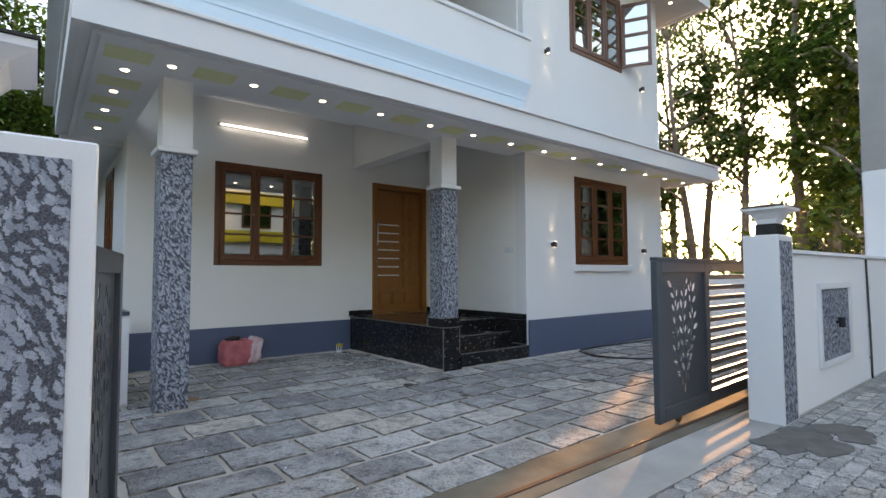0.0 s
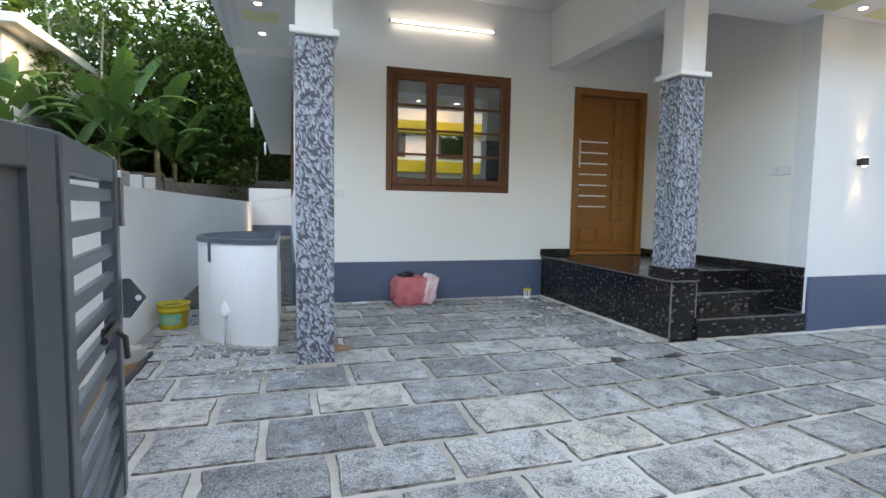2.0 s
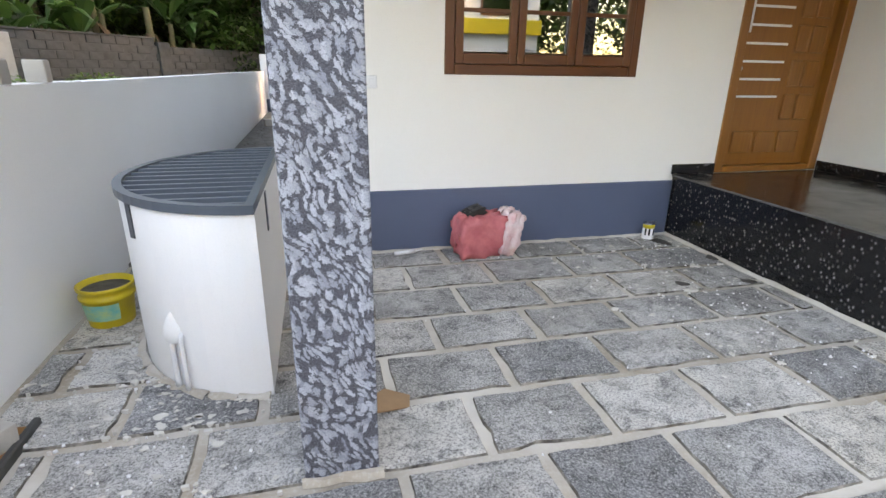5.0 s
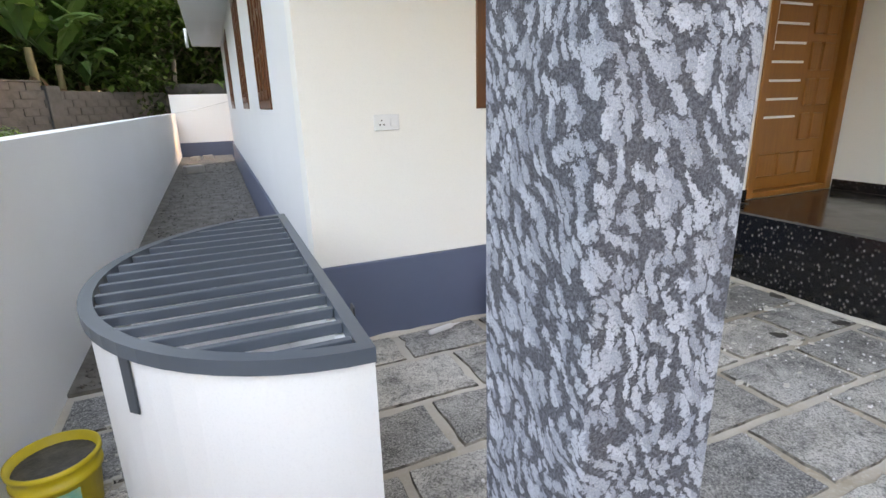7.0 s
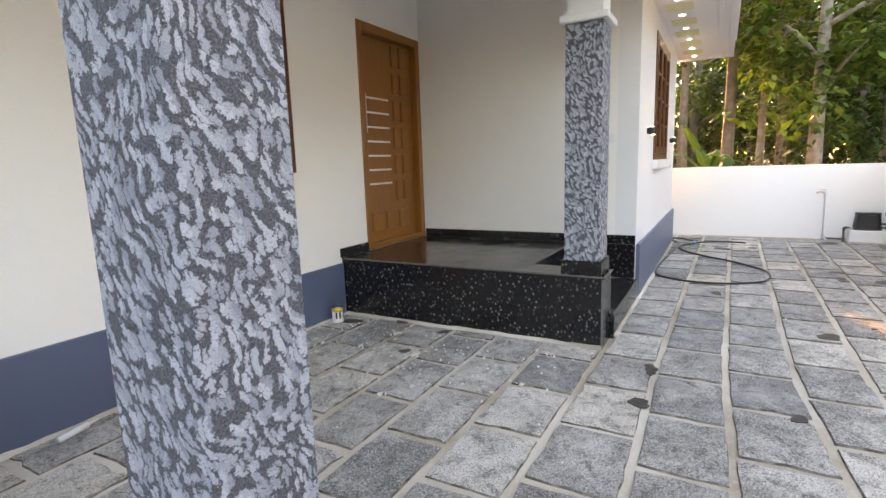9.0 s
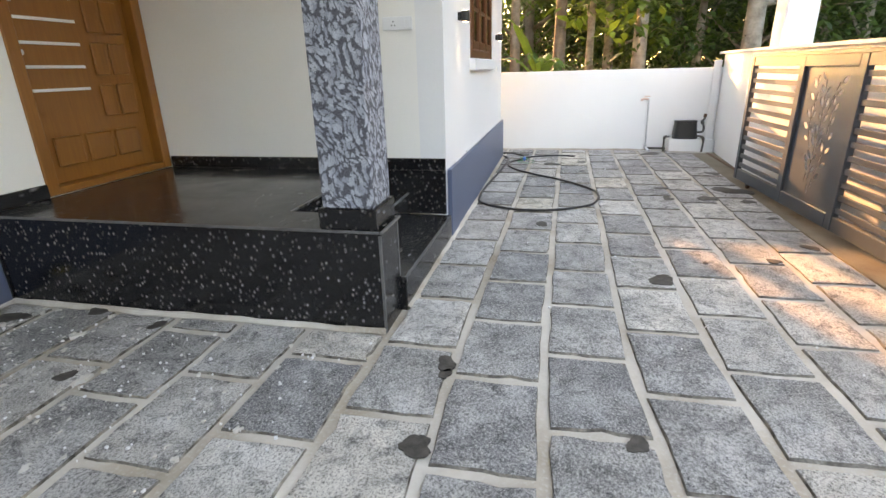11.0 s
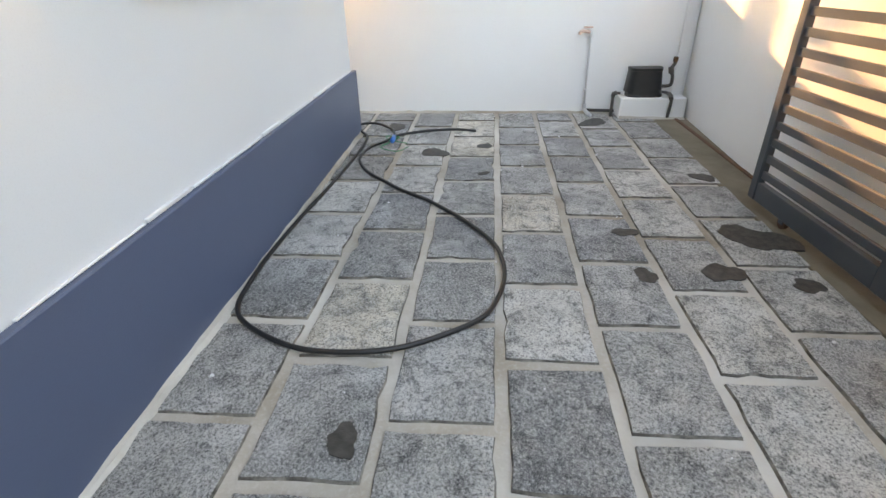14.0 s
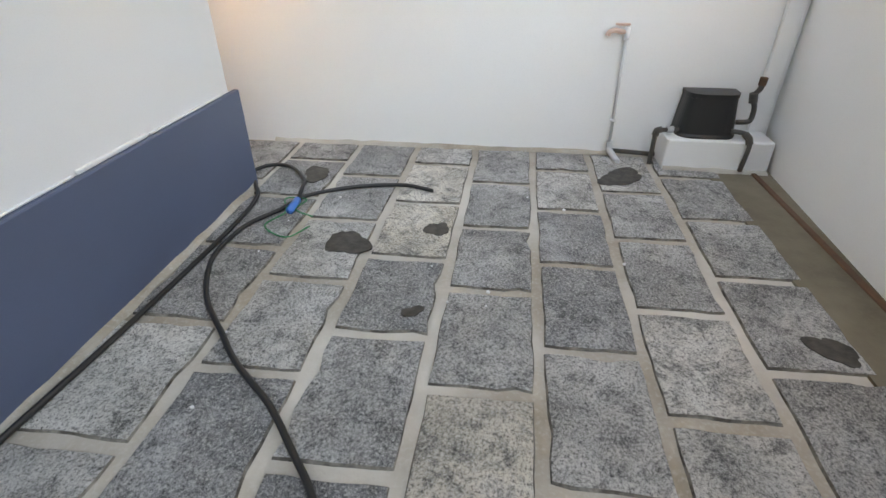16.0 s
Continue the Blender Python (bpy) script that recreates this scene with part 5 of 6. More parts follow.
def tree(name, label, h, spread, seed, bare=0.45, count=2600, leaf=0.16, thick=0.12, lean=0.0, bark=M_BARK, green=M_LEAF):
    """Trunk, limbs and a loose crown of clumps."""
    rng = random.Random(seed)
    o = thing(name, label, "tree")
    tr, cr = bmesh.new(), bmesh.new()
    top = Vector((lean + rng.uniform(-0.4, 0.4), rng.uniform(-0.4, 0.4), h * 0.92))
    mid = Vector((lean * 0.4 + rng.uniform(-0.2, 0.2), rng.uniform(-0.2, 0.2), h * 0.5))
    line = smooth_line([(0, 0, -0.25), (rng.uniform(-.08, .08), 0, h * 0.2), mid, top], 5)
    n = len(line)
    tube(tr, line, [thick * (1.15 - 0.95 * k / (n - 1)) for k in range(n)], 9)
    clumps = []
    for k in range(rng.randint(9, 12)):
        u = bare + (1 - bare) * (k + rng.random()) / 12
        at = line[min(n - 1, int(u * (n - 1)))]
        a = rng.uniform(0, 2 * math.pi)
        reach = spread * rng.uniform(0.45, 1.0) * (1.15 - 0.5 * u)
        tip = at + Vector((math.cos(a) * reach, math.sin(a) * reach, rng.uniform(0.3, 1.3)))
        bend = (at + tip) / 2 + Vector((0, 0, rng.uniform(-0.1, 0.4)))
        tube(tr, smooth_line([at, bend, tip], 3), [thick * 0.42 * (1 - 0.8 * i / 6) for i in range(7)], 6)
        clumps += [tip, bend, tip + Vector((rng.uniform(-.8, .8), rng.uniform(-.8, .8), rng.uniform(-.3, .7)))]
    clumps += [top, top + Vector((0.5, 0.2, 0.3)), top + Vector((-0.4, -0.3, 0.1))]
    for c in clumps:
        leaf_cloud(cr, c, spread * rng.uniform(0.22, 0.42), count // len(clumps), leaf, rng)
    part("trunk", tr, bark, o, "", True)
    part("crown", cr, green, o)
    return o


def at(o, x, y, z=-0.1, rz=0, s=1.0):
    o.scale = (s, s, s)
    o.location = (x, y, z)
    o.rotation_euler = (0, 0, radians(rz))
    return o


def plant_row(protos, places):
    for k, (x, y, rz, s) in enumerate(places):
        p = protos[k % len(protos)]
        c = copy_thing(p, pose(x, y, -0.1, 0, 0, rz))
        c.scale = (s, s, s)


tall = [at(tree("tree", "tall slender tree with a loose green crown", 11, 2.3, 3, 0.24, 5200, 0.19, 0.13), 14.0, 11.2),
        at(tree("tree", "tall forked tree with a loose green crown", 10, 2.6, 8, 0.20, 5200, 0.19, 0.16, 0.5), 15.5, 14.0),
        at(tree("tree", "young tree with low leafy limbs", 7.5, 2.2, 12, 0.14, 4600, 0.18, 0.10), 14.5, 0.5)]

high = at(tree("tree", "tall tree with a bare trunk and high crown", 11.5, 2.4, 17, 0.50, 4200, 0.18, 0.15, 0.6), 17.0, 7.6)


def in_sun_lane(x, y, r):
    """Whether something of radius r at (x, y) would stand between the low sun and the gate."""
    d = (x - 4.2) * math.sin(radians(SUN_AZ)) - (y - 2.9) * math.cos(radians(SUN_AZ))
    return abs(d) < r


rng = random.Random(21)
pale = [at(tree("tree", "tall straight tree with a pale grey trunk", 13, 2.1, 23, 0.28, 2600, 0.24, 0.15, 0.2, M_BARKPALE, M_LEAFPALE), 13.5, 2.75, rz=40),
        at(tree("tree", "slender tree with a pale trunk and light green leaves", 11, 1.9, 29, 0.30, 2200, 0.24, 0.10, -0.3, M_BARKPALE, M_LEAFPALE), 15.0, 3.65)]
plant_row([high], [(14.0, 5.31, 20, 0.85), (15.0, 4.36, 200, 1.05)])
plant_row(pale, [(16.0, 3.16, 100, 0.9), (15.0, 1.3, 310, 1.0), (13.3, 0.77, 160, 1.2), (14.3, -1.6, 60, 1.0)])
places = []
while len(places) < 56:
    x, y = rng.uniform(16.8, 31), rng.uniform(-16, 28)
    if in_sun_lane(x, y, 4.0) or any((x - p[0]) ** 2 + (y - p[1]) ** 2 < 1.4 for p in places):
        continue
    places.append((x, y, rng.uniform(0, 360), rng.uniform(0.85, 1.3)))
plant_row(tall, places)
plant_row([high], [(14.6, 6.9, 120, 0.95), (20.5, 10.4, 40, 1.1)])
plant_row(tall, [(15.4, 9.8, 15, 0.8), (17.5, 10.6, 200, 0.85)])
plant_row(tall, [(rng.uniform(-6, 14), rng.uniform(24.5, 36), rng.uniform(0, 360), rng.uniform(0.9, 1.3)) for k in range(22)] + [(-0.9, 25.6, 40, 1.55), (0.5, 26.8, 200, 1.6), (-2.2, 27.5, 100, 1.5)])


def banana(seed, h, label):
    rng = random.Random(seed)
    o = thing("banana_plant", label, "banana plant")
    st = bmesh.new()
    tube(st, smooth_line([(0, 0, -0.2), (rng.uniform(-.05, .05), 0, h * 0.3), (rng.uniform(-.1, .1), rng.uniform(-.1, .1), h * 0.62)], 4), [0.13 - 0.007 * k for k in range(9)], 10)
    part("stem", st, M_STEM, o, "", True)
    for k in range(11):
        dry = k >= 8
        bm = bmesh.new()
        a = k * 2.4 + rng.uniform(-0.4, 0.4)
        rise = rng.uniform(1.3, 2.5) if not dry else rng.uniform(-0.2, 0.1)
        L = h * rng.uniform(0.4, 0.58) * (0.85 if dry else 1)
        d = Vector((math.cos(a), math.sin(a), 0))
        base = Vector((0, 0, h * (0.6 if not dry else 0.5)))
        droop = (rng.uniform(0.9, 1.6) if not dry else 1.1) * L
        pts = [base + d * L * u * (0.9 if not dry else 0.45) + Vector((0, 0, rise * L * u - droop * u * u)) for u in (i / 14 for i in range(15))]
        side = d.cross(Vector((0, 0, 1)))
        prev = None
        for i, p in enumerate(pts):
            u = i / 14
            w = L * 0.125 * math.sin(math.pi * min(1.0, max(0.0, (u - 0.10) / 0.9)) ** 0.75) * rng.uniform(0.86, 1.0) + 0.006
            if dry:
                w *= 0.5
            dip = Vector((0, 0, -w * 0.35 * rng.uniform(0.6, 1.6)))
            row = [bm.verts.new(p + side * w + dip), bm.verts.new(p), bm.verts.new(p - side * w + dip)]
            if prev and not (rng.random() < 0.18 and 3 < i < 13):
                bm.faces.new((prev[0], prev[1], row[1], row[0]))
                bm.faces.new((prev[1], prev[2], row[2], row[1]))
            elif prev:
                bm.faces.new((prev[1], row[1], (prev[0] if rng.random() < .5 else prev[2])))
            prev = row
        part("leaf" if not dry else "dry_leaf", bm, M_BANANA if not dry else M_DRYLEAF, o, "" if not dry else "hanging dry leaf")
    return o


def behind(u, off):
    """A spot behind the old block wall, u along it and off beyond it."""
    p = wa + along * u + Vector((-along.y, along.x, 0)) * -off
    return p.x, p.y


ban = [at(banana(2, 4.4, "banana plant with broad torn green leaves"), *behind(3.0, 0.9)), at(banana(5, 5.2, "tall banana plant with hanging dry leaves"), *behind(5.2, 1.2), rz=40), at(banana(9, 3.6, "young banana plant with arching leaves"), *behind(6.8, 0.9), rz=80)]
rng = random.Random(4)
spots = [(*behind(u, off), rng.uniform(0, 360), rng.uniform(0.85, 1.2) * (0.72 if u > 6.5 else 1.0)) for u, off in ((0.6, 0.9), (1.6, 1.5), (2.3, 0.7), (3.9, 0.7), (4.5, 1.8), (6.0, 0.7), (7.6, 1.1), (8.5, 1.4), (1.1, 2.4), (3.3, 2.6), (5.5, 2.9), (7.2, 2.5), (2.2, 3.8), (6.4, 4.0))]
spots += [(rng.uniform(-6, 3), rng.uniform(26, 29), rng.uniform(0, 360), rng.uniform(0.8, 1.1)) for k in range(7)]
spots += [(11.6, 4.3, 30, 0.30), (12.2, 4.7, 120, 0.32), (12.6, 8.4, 70, 0.42)]
plant_row(ban, spots)
plant_row(pale[1:], [(-7.0, 22.5, 30, 1.0), (-5.6, 22.6, 190, 0.95)])
plant_row(tall, [(-7.5, 27.0, 30, 1.2), (-4.6, 28.4, 130, 1.25)] + [(-6.8, 9.6, 20, 0.9), (-8.8, 12.5, 90, 1.0), (-7.6, 6.5, 200, 0.9)] + [(rng.uniform(-18, -10), rng.uniform(6, 17), rng.uniform(0, 360), rng.uniform(0.9, 1.2)) for k in range(7)])

# undergrowth as joined stuff
bm = bmesh.new()
rng = random.Random(31)
for k in range(80):
    x, y = rng.uniform(12.0, 22), rng.uniform(-8, 22)
    if in_sun_lane(x, y, 2.0):
        continue
    leaf_cloud(bm, Vector((x, y, rng.uniform(0.1, 1.3))), rng.uniform(0.6, 1.3), 200, 0.15, rng, 0.8)
for k in range(70):
    leaf_cloud(bm, Vector((rng.uniform(-7, 3), rng.uniform(24.8, 30), rng.uniform(0.3, 5.0))), rng.uniform(0.8, 1.5), 190, 0.2, rng, 0.9)
for k in range(90):
    leaf_cloud(bm, Vector((rng.uniform(-6.3, 1.5), rng.uniform(23, 31), rng.uniform(2.0, 9.5))), rng.uniform(1.2, 2.2), 190, 0.26, rng, 0.9)
for k in range(60):
    x, y = behind(rng.uniform(-0.3, 10.5), rng.uniform(2.6, 5.0))
    leaf_cloud(bm, Vector((x, y, rng.uniform(0.6, 4.2))), rng.uniform(0.7, 1.2), 170, 0.2, rng, 0.9)
tagged(mesh_object("undergrowth", bm, M_LEAF), "dense green undergrowth between the trees", "shrubs", kind="stuff")

# woods far behind close the view
bm = bmesh.new()
for k in range(1500):
    a = rng.uniform(0, 2 * math.pi)
    r = rng.uniform(33, 52)
    x, y, z = r * math.cos(a), r * math.sin(a), rng.uniform(0.5, 13.0) ** 1.0
    if in_sun_lane(x, y, 5.5) and x > 0 and z > 3.0:
        continue
    leaf_cloud(bm, Vector((x, y, z)), rng.uniform(2.0, 3.6), 110, 0.75, rng, 0.9)
tagged(mesh_object("far_woods", bm, M_LEAF), "distant green woods all round", "woods", kind="stuff")

# grass on the neighbouring plot
bm = bmesh.new()
for k in range(70):
    x = rng.uniform(-5.2, -1.0)
    y = rng.uniform(8.5, 4.09 + (0.82 - x) * 3.2)
    leaf_cloud(bm, Vector((x, y, rng.uniform(0.75, 1.02))), rng.uniform(0.3, 0.5), 130, 0.10, rng, 0.7)
for k in range(5000):
    x, y = rng.uniform(-6.5, -0.85), rng.uniform(7, 20)
    h, a = rng.uniform(0.12, 0.4), rng.uniform(0, 6.28)
    p = Vector((x, y, 0.58 + rng.uniform(-0.1, 0.1)))
    bm.faces.new([bm.verts.new(p + Vector((math.cos(a) * 0.012, math.sin(a) * 0.012, 0))), bm.verts.new(p - Vector((math.cos(a) * 0.012, math.sin(a) * 0.012, 0))), bm.verts.new(p + Vector((rng.uniform(-0.12, 0.12), rng.uniform(-0.12, 0.12), h)))])
tagged(mesh_object("grass", bm, M_GRASS), "rough green grass on the neighbouring plot", "grass", kind="stuff")
setting("bank", B(-7.0, -0.78, 6.0, 21.0, -0.1, 0.6), M_EARTH, "raised earth of the neighbouring plot")

# house across the lane, seen in the window glass
hb = thing("opposite_house", "white two-storey house with yellow bands across the lane", "house", 0, -9.5, -0.1)
part("wall", B(-4, 10, -6, 0, 0, 6.4), M_WHITE, hb)
part("roof", B(-4.6, 10.6, -6.5, 0.8, 6.42, 6.7, 0.02), M_WHITE, hb)
for z in (2.9, 4.7):
    part("band", B(-4.0, 10.0, 0.002, 0.35, z, z + 0.55, 0.02), M_YELLOW, hb, "yellow painted band")
for x in (-2.5, 1.0, 4.5, 7.5):
    for z in (1.0, 3.6):
        w = part("window", B(x, x + 1.4, 0.002, 0.06, z, z + 1.2, 0.01), M_WOOD_X, hb)
        part("pane", B(x + 0.1, x + 1.3, 0.062, 0.07, z + 0.1, z + 1.1), M_GLASS, w)
nb = thing("neighbour_house", "white neighbouring house with a balcony behind the bananas", "house", -10.3, 19.5, -0.1)
part("wall", B(-4, 3.2, 0, 7, 0, 6.2), M_WHITE, nb)
part("roof", B(-4.5, 3.9, -0.7, 7.4, 6.22, 6.5, 0.02), M_WHITE, nb)
part("balcony", B(-4, 3.6, -0.9, -0.002, 3.1, 3.3, 0.01), M_WHITE, nb)
for k in range(5):
    part("rail", B(-4, 3.6, -0.88, -0.85, 3.4 + 0.2 * k, 3.44 + 0.2 * k), M_STEEL, nb)
for x in (-3.0, 0.4):
    part("window", B(x, x + 1.5, -0.05, -0.003, 1.0, 2.3, 0.01), M_WOOD_X, nb)
    part("window", B(x, x + 1.5, -0.05, -0.003, 4.2, 5.5, 0.01), M_WOOD_X, nb)


# loose gravel
rng = random.Random(12)
bm = bmesh.new()
for k in range(5200):
    y = 7.65 + 12.0 * rng.random() ** 1.7
    x, s = rng.uniform(-0.44, 0.79), rng.uniform(0.008, 0.022)
    q = [Vector((rng.gauss(0, 1), rng.gauss(0, 1), rng.gauss(0, 0.7))).normalized() * s * rng.uniform(0.7, 1.2) for _ in range(4)]
    vs = [bm.verts.new(Vector((x, y, 0.014)) + p) for p in q]
    for f in ((0, 1, 2), (0, 2, 3), (0, 3, 1), (1, 3, 2)):
        bm.faces.new([vs[i] for i in f])
tagged(mesh_object("gravel", bm, M_GRAVEL), "dark grey gravel on the side path", "gravel", kind="stuff")

# white cement splashes round the tank and along the wall foot
rng = random.Random(44)
bm = bmesh.new()
for k in range(520):
    if k < 230:
        a = rng.uniform(1.9, 4.6)
        r = 0.03 + abs(rng.gauss(0, 0.16))
        x, y = 0.655 + (RX + r) * math.cos(a), 6.565 + (RY + r) * math.sin(a)
    elif k < 400:
        x, y = rng.uniform(-0.44, 1.0), rng.uniform(4.9, 6.1)
    else:
        x, y = rng.uniform(2.6, 4.0), rng.uniform(5.4, 7.5)
    if x < -0.45 or y > 7.5:
        continue
    s, n = 0.003 + abs(rng.gauss(0, 0.007)), 9
    ring = [bm.verts.new((x + s * q * math.cos(6.283 * i / n) * 1.4, y + s * q * math.sin(6.283 * i / n), 0.0035)) for i, q in ((i, rng.uniform(0.35, 1.3)) for i in range(n))]
    low = [bm.verts.new((v.co.x, v.co.y, -0.012)) for v in ring]
    bm.faces.new(ring)
    for i in range(n):
        bm.faces.new((low[i], low[(i + 1) % n], ring[(i + 1) % n], ring[i]))
M_SPLASH = painted("dried_white_cement", (0.62, 0.60, 0.56), (0.45, 0.43, 0.39), 0.9, 80, 12, 0.9, 0.6)
tagged(mesh_object("cement_splashes", bm, M_SPLASH), "dried white cement splashes on the stones", "splashes", kind="stuff")

# ---- damp patches, chips and cement fillets ----
def damp(x, y, s, seed, stretch=1.3):
    rng = random.Random(seed)
    n = 44
    ph = [rng.uniform(0, 6.28) for _ in range(4)]
    pts = []
    for k in range(n):
        a = 2 * math.pi * k / n
        q = 0.9 + 0.16 * math.sin(2 * a + ph[0]) + 0.10 * math.sin(3 * a + ph[1]) + 0.06 * math.sin(5 * a + ph[2]) + 0.03 * math.sin(11 * a + ph[3]) + rng.uniform(-0.025, 0.025)
        pts.append((s * stretch * math.cos(a) * q, s * math.sin(a) * q))
    bm = prism(bmesh.new(), pts, -0.004, 0.0042)
    o = tagged(mesh_object("damp_patch", bm, M_MUD), "dark damp patch on a paving stone", "damp patch", "damp patches")
    o.matrix_world = pose(x, y, 0, 0, 0, rng.uniform(0, 180))


for k, (x, y, s) in enumerate([
        (7.50, 2.51, 0.15), (7.13, 2.84, 0.085), (7.55, 3.20, 0.055), (7.09, 3.21, 0.055), (8.43, 2.46, 0.07), (8.95, 4.38, 0.1), (9.13, 3.97, 0.06), (8.47, 3.98, 0.035), (9.73, 4.80, 0.09), (9.90, 2.94, 0.12), (4.92, 3.65, 0.075), (5.37, 2.86, 0.04), (6.05, 4.42, 0.055), (5.69, 2.51, 0.05), (3.76, 4.78, 0.05), (5.27, 3.31, 0.02), (7.03, 2.50, 0.06), (6.45, 2.49, 0.04), (3.21, 4.78, 0.055), (3.36, 4.00, 0.04), (3.68, 4.77, 0.03), (3.81, 7.34, 0.07), (3.96, 6.90, 0.05), (3.87, 6.42, 0.04), (2.92, 7.57, 0.035), (3.36, 6.48, 0.04)]):
    damp(x, y, s, 100 + k)

rng = random.Random(62)
for k, (x, y, r) in enumerate(((4.43, 1.38, 0.26), (4.85, 1.26, 0.2), (4.13, 1.46, 0.16))):
    n = 40
    ph = [rng.uniform(0, 6.28) for _ in range(4)]
    pts = []
    for i in range(n):
        a = 2 * math.pi * i / n
        q = 0.85 + 0.18 * math.sin(2 * a + ph[0]) + 0.14 * math.sin(3 * a + ph[1]) + 0.1 * math.sin(7 * a + ph[2]) + rng.uniform(-0.07, 0.07)
        pts.append((1.6 * r * q * math.cos(a), r * q * math.sin(a)))
    o = tagged(mesh_object("mud_patch", prism(bmesh.new(), pts, -0.02, -0.0085 + 0.001 * k), M_LANEMUD), "grey-brown dried mud spread on the lane pavers", "mud patch", "mud patches")
    o.matrix_world = pose(x, y, 0)

rng = random.Random(9)
bm = bmesh.new()
for k in range(420):
    if k < 150:
        x, y = 3.4 + abs(rng.gauss(0, 0.45)) * -1 + 0.4, rng.uniform(5.3, 7.4)
    elif k < 230:
        x, y = rng.uniform(-0.4, 0.9), rng.uniform(5.2, 6.0)
    else:
        x, y = rng.uniform(-0.2, 9.6), rng.uniform(2.6, 7.3)
    if x > 3.97 and y > 5.05:
        continue
    s = rng.choice((0.003, 0.004, 0.005, 0.008))
    n = 5
    top = [bm.verts.new((x + s * rng.uniform(0.6, 1.3) * math.cos(6.28 * i / n), y + s * rng.uniform(0.6, 1.3) * math.sin(6.28 * i / n), 0.0055)) for i in range(n)]
    low = [bm.verts.new((v.co.x, v.co.y, -0.002)) for v in top]
    bm.faces.new(top)
    for i in range(n):
        bm.faces.new((low[i], low[(i + 1) % n], top[(i + 1) % n], top[i]))
tagged(mesh_object("plaster_crumbs", bm, M_WHITE), "white plaster crumbs scattered on the stones", "crumbs", kind="stuff")


def fillet(name, a, b, side, w, label):
    """An uneven cement fillet along the foot of a wall from a to b."""
    a, b, side = Vector((*a, 0)), Vector((*b, 0)), Vector((*side, 0))
    n = max(4, int((b - a).length / 0.09))
    bm = bmesh.new()
    prev = None
    for k in range(n + 1):
        p = a.lerp(b, k / n)
        ww, hh = w * rng.uniform(0.5, 1.25), rng.uniform(0.008, 0.02)
        row = [bm.verts.new(p + Vector((0, 0, -0.01))), bm.verts.new(p + Vector((0, 0, hh))), bm.verts.new(p + side * ww * 0.5 + Vector((0, 0, hh * 0.5 + 0.002))), bm.verts.new(p + side * ww + Vector((0, 0, -0.008)))]
        if prev:
            for i in range(3):
                bm.faces.new((prev[i], prev[i + 1], row[i + 1], row[i]))
        prev = row
    setting(name, bm, M_CEMENT, label)


fillet("cement_fillet", (XR + 0.0, YR - 0.038), (XE, YR - 0.038), (0, -1), 0.035, "uneven cement fillet at the foot of the wall")
fillet("cement_fillet", (4.29, 5.115), (XR, 5.115), (0, -1), 0.03, "")
fillet("cement_fillet", (4.012, 5.15), (4.012, YF - 0.03), (-1, 0), 0.03, "")
fillet("cement_fillet", (XF - 0.24, 2.04), (XF - 0.24, 2.66), (-1, 0), 0.03, "")
fillet("cement_fillet", (XF, 2.67), (XF, 5.3), (-1, 0), 0.04, "")
fillet("cement_fillet", (XL, YF - 0.03), (4.0, YF - 0.03), (0, -1), 0.03, "")
fillet("cement_fillet", (0.80, 5.19), (1.09, 5.19), (0, -1), 0.035, "")
for k in range(16):
    a0, a1 = math.pi * (0.5 + k / 16), math.pi * (0.5 + (k + 1) / 16)
    p0, p1 = (0.655 + RX * math.cos(a0), 6.565 + RY * math.sin(a0)), (0.655 + RX * math.cos(a1), 6.565 + RY * math.sin(a1))
    if p1[1] < 6.6:
        fillet("cement_fillet", p0, p1, (math.cos(a0), math.sin(a0)), 0.05, "")
setting("wall_top_mortar", B(-0.60, -0.49, 2.1, 7.5, 1.2902, 1.295, 0.002), M_WHITE)
for k, (y, s) in enumerate(((6.15, 1.0), (6.66, 0.55), (7.1, 0.6))):
    bm = box(bmesh.new(), -0.05, 0.05, -0.11 * s, 0.11 * s, 0, 0.12, 0.006)
    o = tagged(mesh_object("concrete_block", bm, M_APRON), "pale concrete block standing on the boundary wall", "block", "blocks on the wall")
    o.matrix_world = pose(-0.545, y, 1.293, 0, 0, 6 * k)

# ---- paving stones, one by one ----
# course lines: y up to x = 2, at 4 and at 9; then where the cross joints of each course fall (first joint, spacing)
COURSES = [(2.35, 2.42, 2.335), (2.72, 2.80, 2.735), (3.07, 3.18, 3.115), (3.435, 3.57, 3.485), (3.825, 3.96, 3.872), (4.295, 4.345, 4.272), (4.715, 4.75, 4.675),
           (5.165, 5.135, 5.10), (5.57, 5.57, 5.57), (5.97, 5.97, 5.97), (6.365, 6.365, 6.365), (6.775, 6.775, 6.775), (7.20, 7.20, 7.20), (7.575, 7.575, 7.575)]
JOINTS = [(0.09, 0.5475), (-0.18, 0.5485), (0.07, 0.550), (-0.17, 0.5505), (0.085, 0.549), (-0.19, 0.5520), (0.05, 0.5515), (-0.13, 0.548), (0.05, 0.573), (-0.28, 0.591), (0.03, 0.575), (-0.30, 0.60), (0.1, 0.58)]


def course_y(line, x):
    a, b, c = line
    if x < 4:
        return a + (b - a) * max(0.0, x - 2) / 2
    return b + (c - b) * (x - 4) / 5


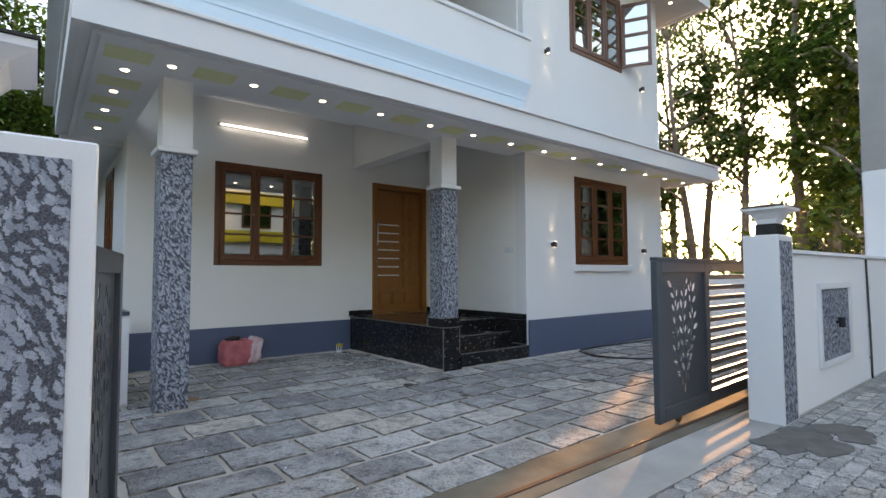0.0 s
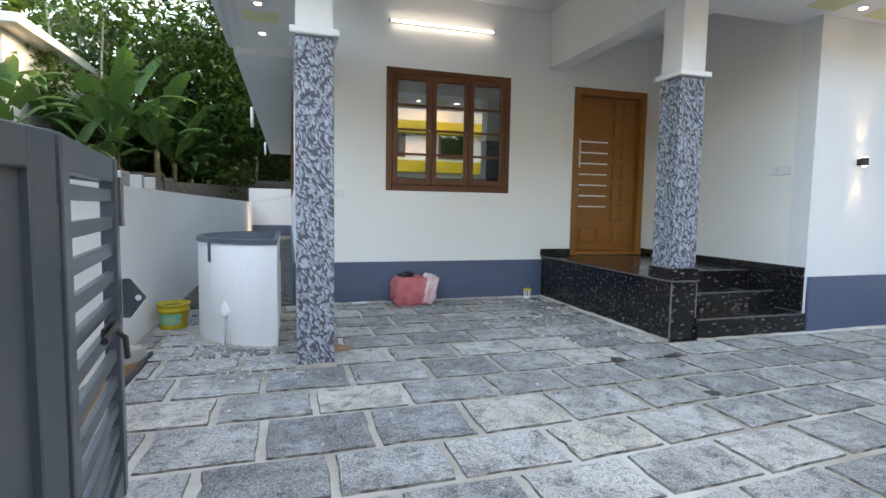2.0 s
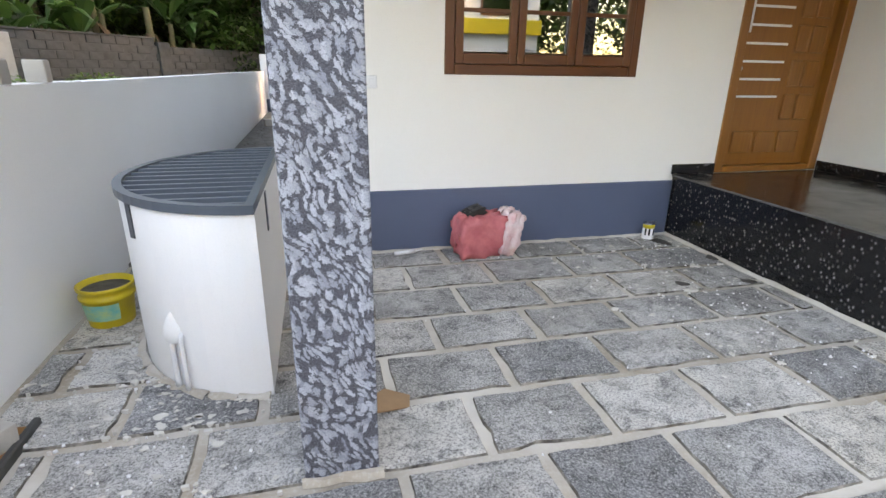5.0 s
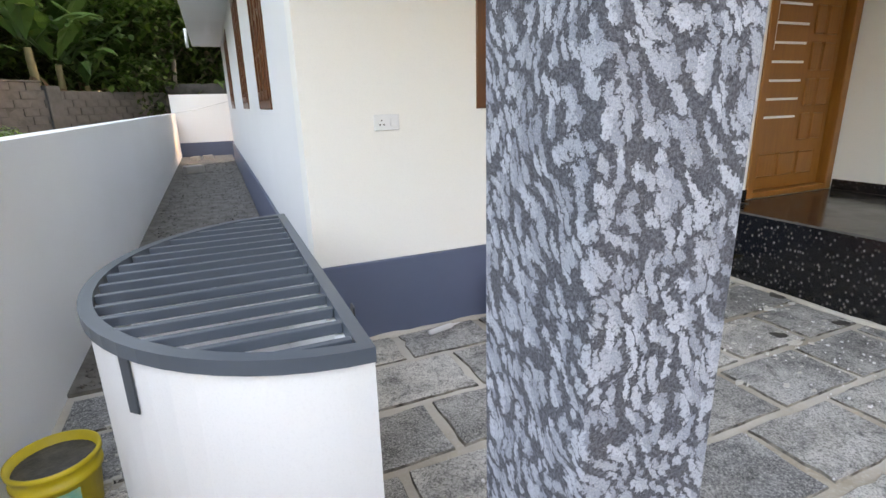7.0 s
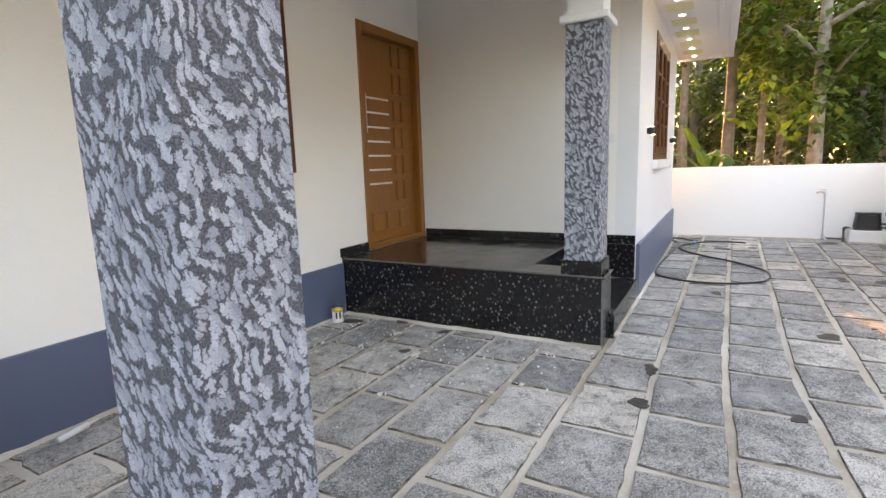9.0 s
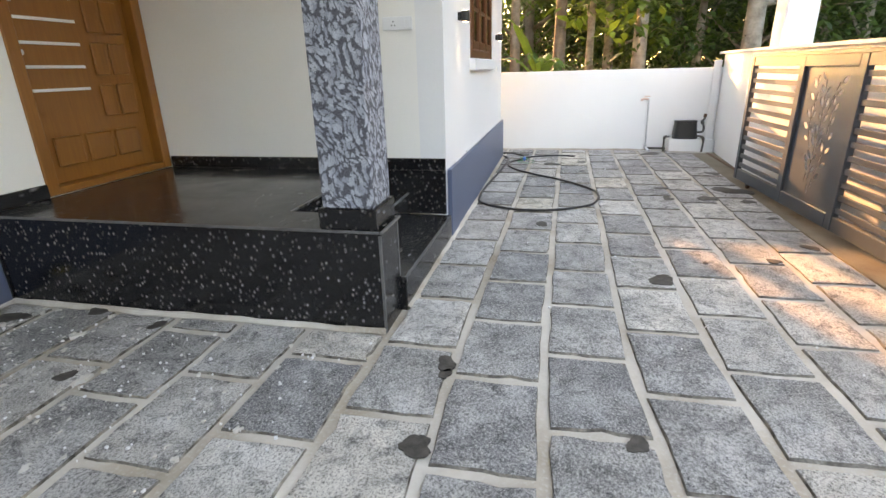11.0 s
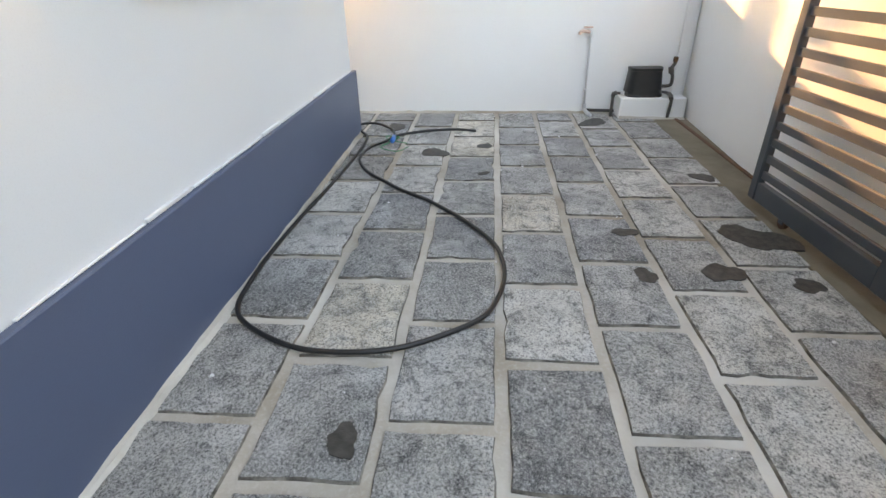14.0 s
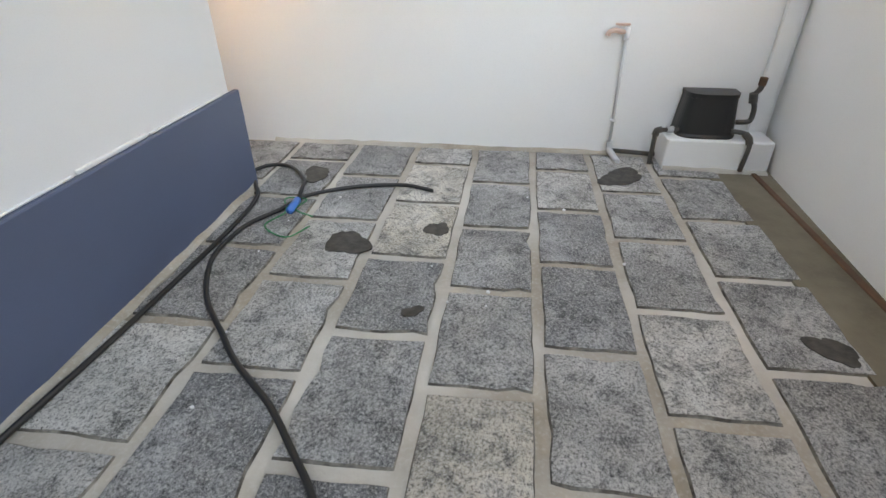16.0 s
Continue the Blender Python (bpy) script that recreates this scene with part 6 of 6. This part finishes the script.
def stone_mesh(corners, rng):
    """One split stone from its four corners: uneven outline, chipped arris, slightly hollow top."""
    bm = bmesh.new()
    base = []
    n = 6
    for (x0, y0), (x1, y1) in zip(corners, corners[1:] + corners[:1]):
        L = math.hypot(x1 - x0, y1 - y0)
        nx, ny = -(y1 - y0) / L, (x1 - x0) / L
        sway, ph = rng.uniform(-0.004, 0.006), rng.uniform(0, 6.3)
        for k in range(n):
            u = (k + 0.03) / n
            d = sway * math.sin(math.pi * u) + 0.0025 * math.sin(7 * u + ph) + rng.uniform(-0.003, 0.003) 
            if rng.random() < 0.05:
                d += rng.uniform(0.006, 0.016)
            base.append((x0 + (x1 - x0) * u + nx * d, y0 + (y1 - y0) * u + ny * d))
    cx, cy = sum(p[0] for p in base) / len(base), sum(p[1] for p in base) / len(base)

    def inset(p, e):
        d = math.hypot(p[0] - cx, p[1] - cy)
        return cx + (p[0] - cx) * (1 - e / d), cy + (p[1] - cy) * (1 - e / d)

    lo = [bm.verts.new((x, y, -0.035)) for x, y in base]
    hi = [bm.verts.new((x, y, -0.012 + rng.uniform(-0.003, 0.003))) for x, y in base]
    arris = [bm.verts.new((*inset(p, rng.uniform(0.003, 0.007)), rng.uniform(-0.004, -0.001))) for p in base]
    face = [bm.verts.new((*inset(p, rng.uniform(0.02, 0.035)), rng.uniform(-0.001, 0.001))) for p in base]
    m = len(base)
    # slot 1 colours sides and arris dark, as a painted shadow line
    for a, b, k_mat in ((lo, hi, 1), (hi, arris, 1), (arris, face, 0)):
        for k in range(m):
            bm.faces.new((a[k], a[(k + 1) % m], b[(k + 1) % m], b[k])).material_index = k_mat
    bm.faces.new(face)
    me = bpy.data.meshes.new("paving_stone")
    bm.to_mesh(me)
    bm.free()
    me.materials.append(M_STONE)
    me.materials.append(M_EDGESHADE)
    return me


rng = random.Random(77)
GAP = 0.042
for c, (line_a, line_b) in enumerate(zip(COURSES, COURSES[1:])):
    ya = line_a[0]
    start, end = (-0.24 if ya < 5.5 else -0.46), (XF - 0.02 if ya < 5.0 else 3.99)
    first, pitch = JOINTS[c]
    cuts = [first + pitch * k + rng.uniform(-0.012, 0.012) for k in range(-1, 20)]
    spans = list(zip([start] + [q for q in cuts if start + 0.10 < q < end - 0.10], [q for q in cuts if start + 0.10 < q < end - 0.10] + [end]))
    if ya > 5.0:
        spans.append((XE + 0.09, XF - 0.02))
    for xa, xb in spans:
        h = GAP / 2
        cs = [(xa + h, course_y(line_a, xa) + h), (xb - h, course_y(line_a, xb) + h), (xb - h, course_y(line_b, xb) - h), (xa + h, course_y(line_b, xa) - h)]
        mx, my = (xa + xb) / 2, (cs[0][1] + cs[2][1]) / 2
        st = new("paving_stone", stone_mesh([(x - mx + rng.uniform(-0.004, 0.004), y - my + rng.uniform(-0.004, 0.004)) for x, y in cs], rng))
        st.parent = yard
        st.matrix_world = pose(mx, my, rng.uniform(-0.002, 0.001), rng.uniform(-0.25, 0.25), rng.uniform(-0.25, 0.25), 0)

# interlocking pavers of the lane
lane = bpy.data.objects["road"]
zig = [(0, 0), (0.05, 0.02), (0.10, 0.0), (0.15, 0.02), (0.20, 0), (0.185, 0.028), (0.20, 0.055), (0.185, 0.082), (0.20, 0.105), (0.15, 0.125), (0.10, 0.105), (0.05, 0.125), (0, 0.105), (-0.015, 0.082), (0, 0.055), (-0.015, 0.028)]
bm = prism(bmesh.new(), [(x * 0.97, y * 0.95) for x, y in zig], -0.034, -0.014)
bmesh.ops.bevel(bm, geom=[e for e in bm.edges if all(v.co.z > -0.02 for v in e.verts)], offset=0.004, segments=1, affect="EDGES")
pv = bpy.data.meshes.new("paver")
bm.to_mesh(pv)
bm.free()
pv.materials.append(M_PAVER)
count = 0
rest = bmesh.new()
for j in range(42):
    for i in range(48):
        x, y = 0.6 + i * 0.205 + (0.1025 if j % 2 else 0), 1.50 - j * 0.108
        if x > 8.6:
            continue
        near = 2.4 < x < 6.6 and y > 0.35
        z, turn = rng.uniform(-0.004, 0.004), rng.uniform(-1.2, 1.2)
        if near and count < 300:
            q = new("paver", pv)
            q.parent = lane
            q.matrix_world = pose(x, y, z, 0, 0, turn)
            count += 1
        else:
            tmp = [rest.verts.new((x + px * 0.97, y + py * 0.95, -0.014 + z)) for px, py in zig]
            rest.faces.new(tmp)
            low = [rest.verts.new((v.co.x, v.co.y, -0.034)) for v in tmp]
            for k in range(len(zig)):
                rest.faces.new((low[k], low[(k + 1) % len(zig)], tmp[(k + 1) % len(zig)], tmp[k]))
o = mesh_object("pavers_beyond", rest, M_PAVER)
o.parent = lane
tagged(o, "grey zigzag concrete pavers", kind="stuff")
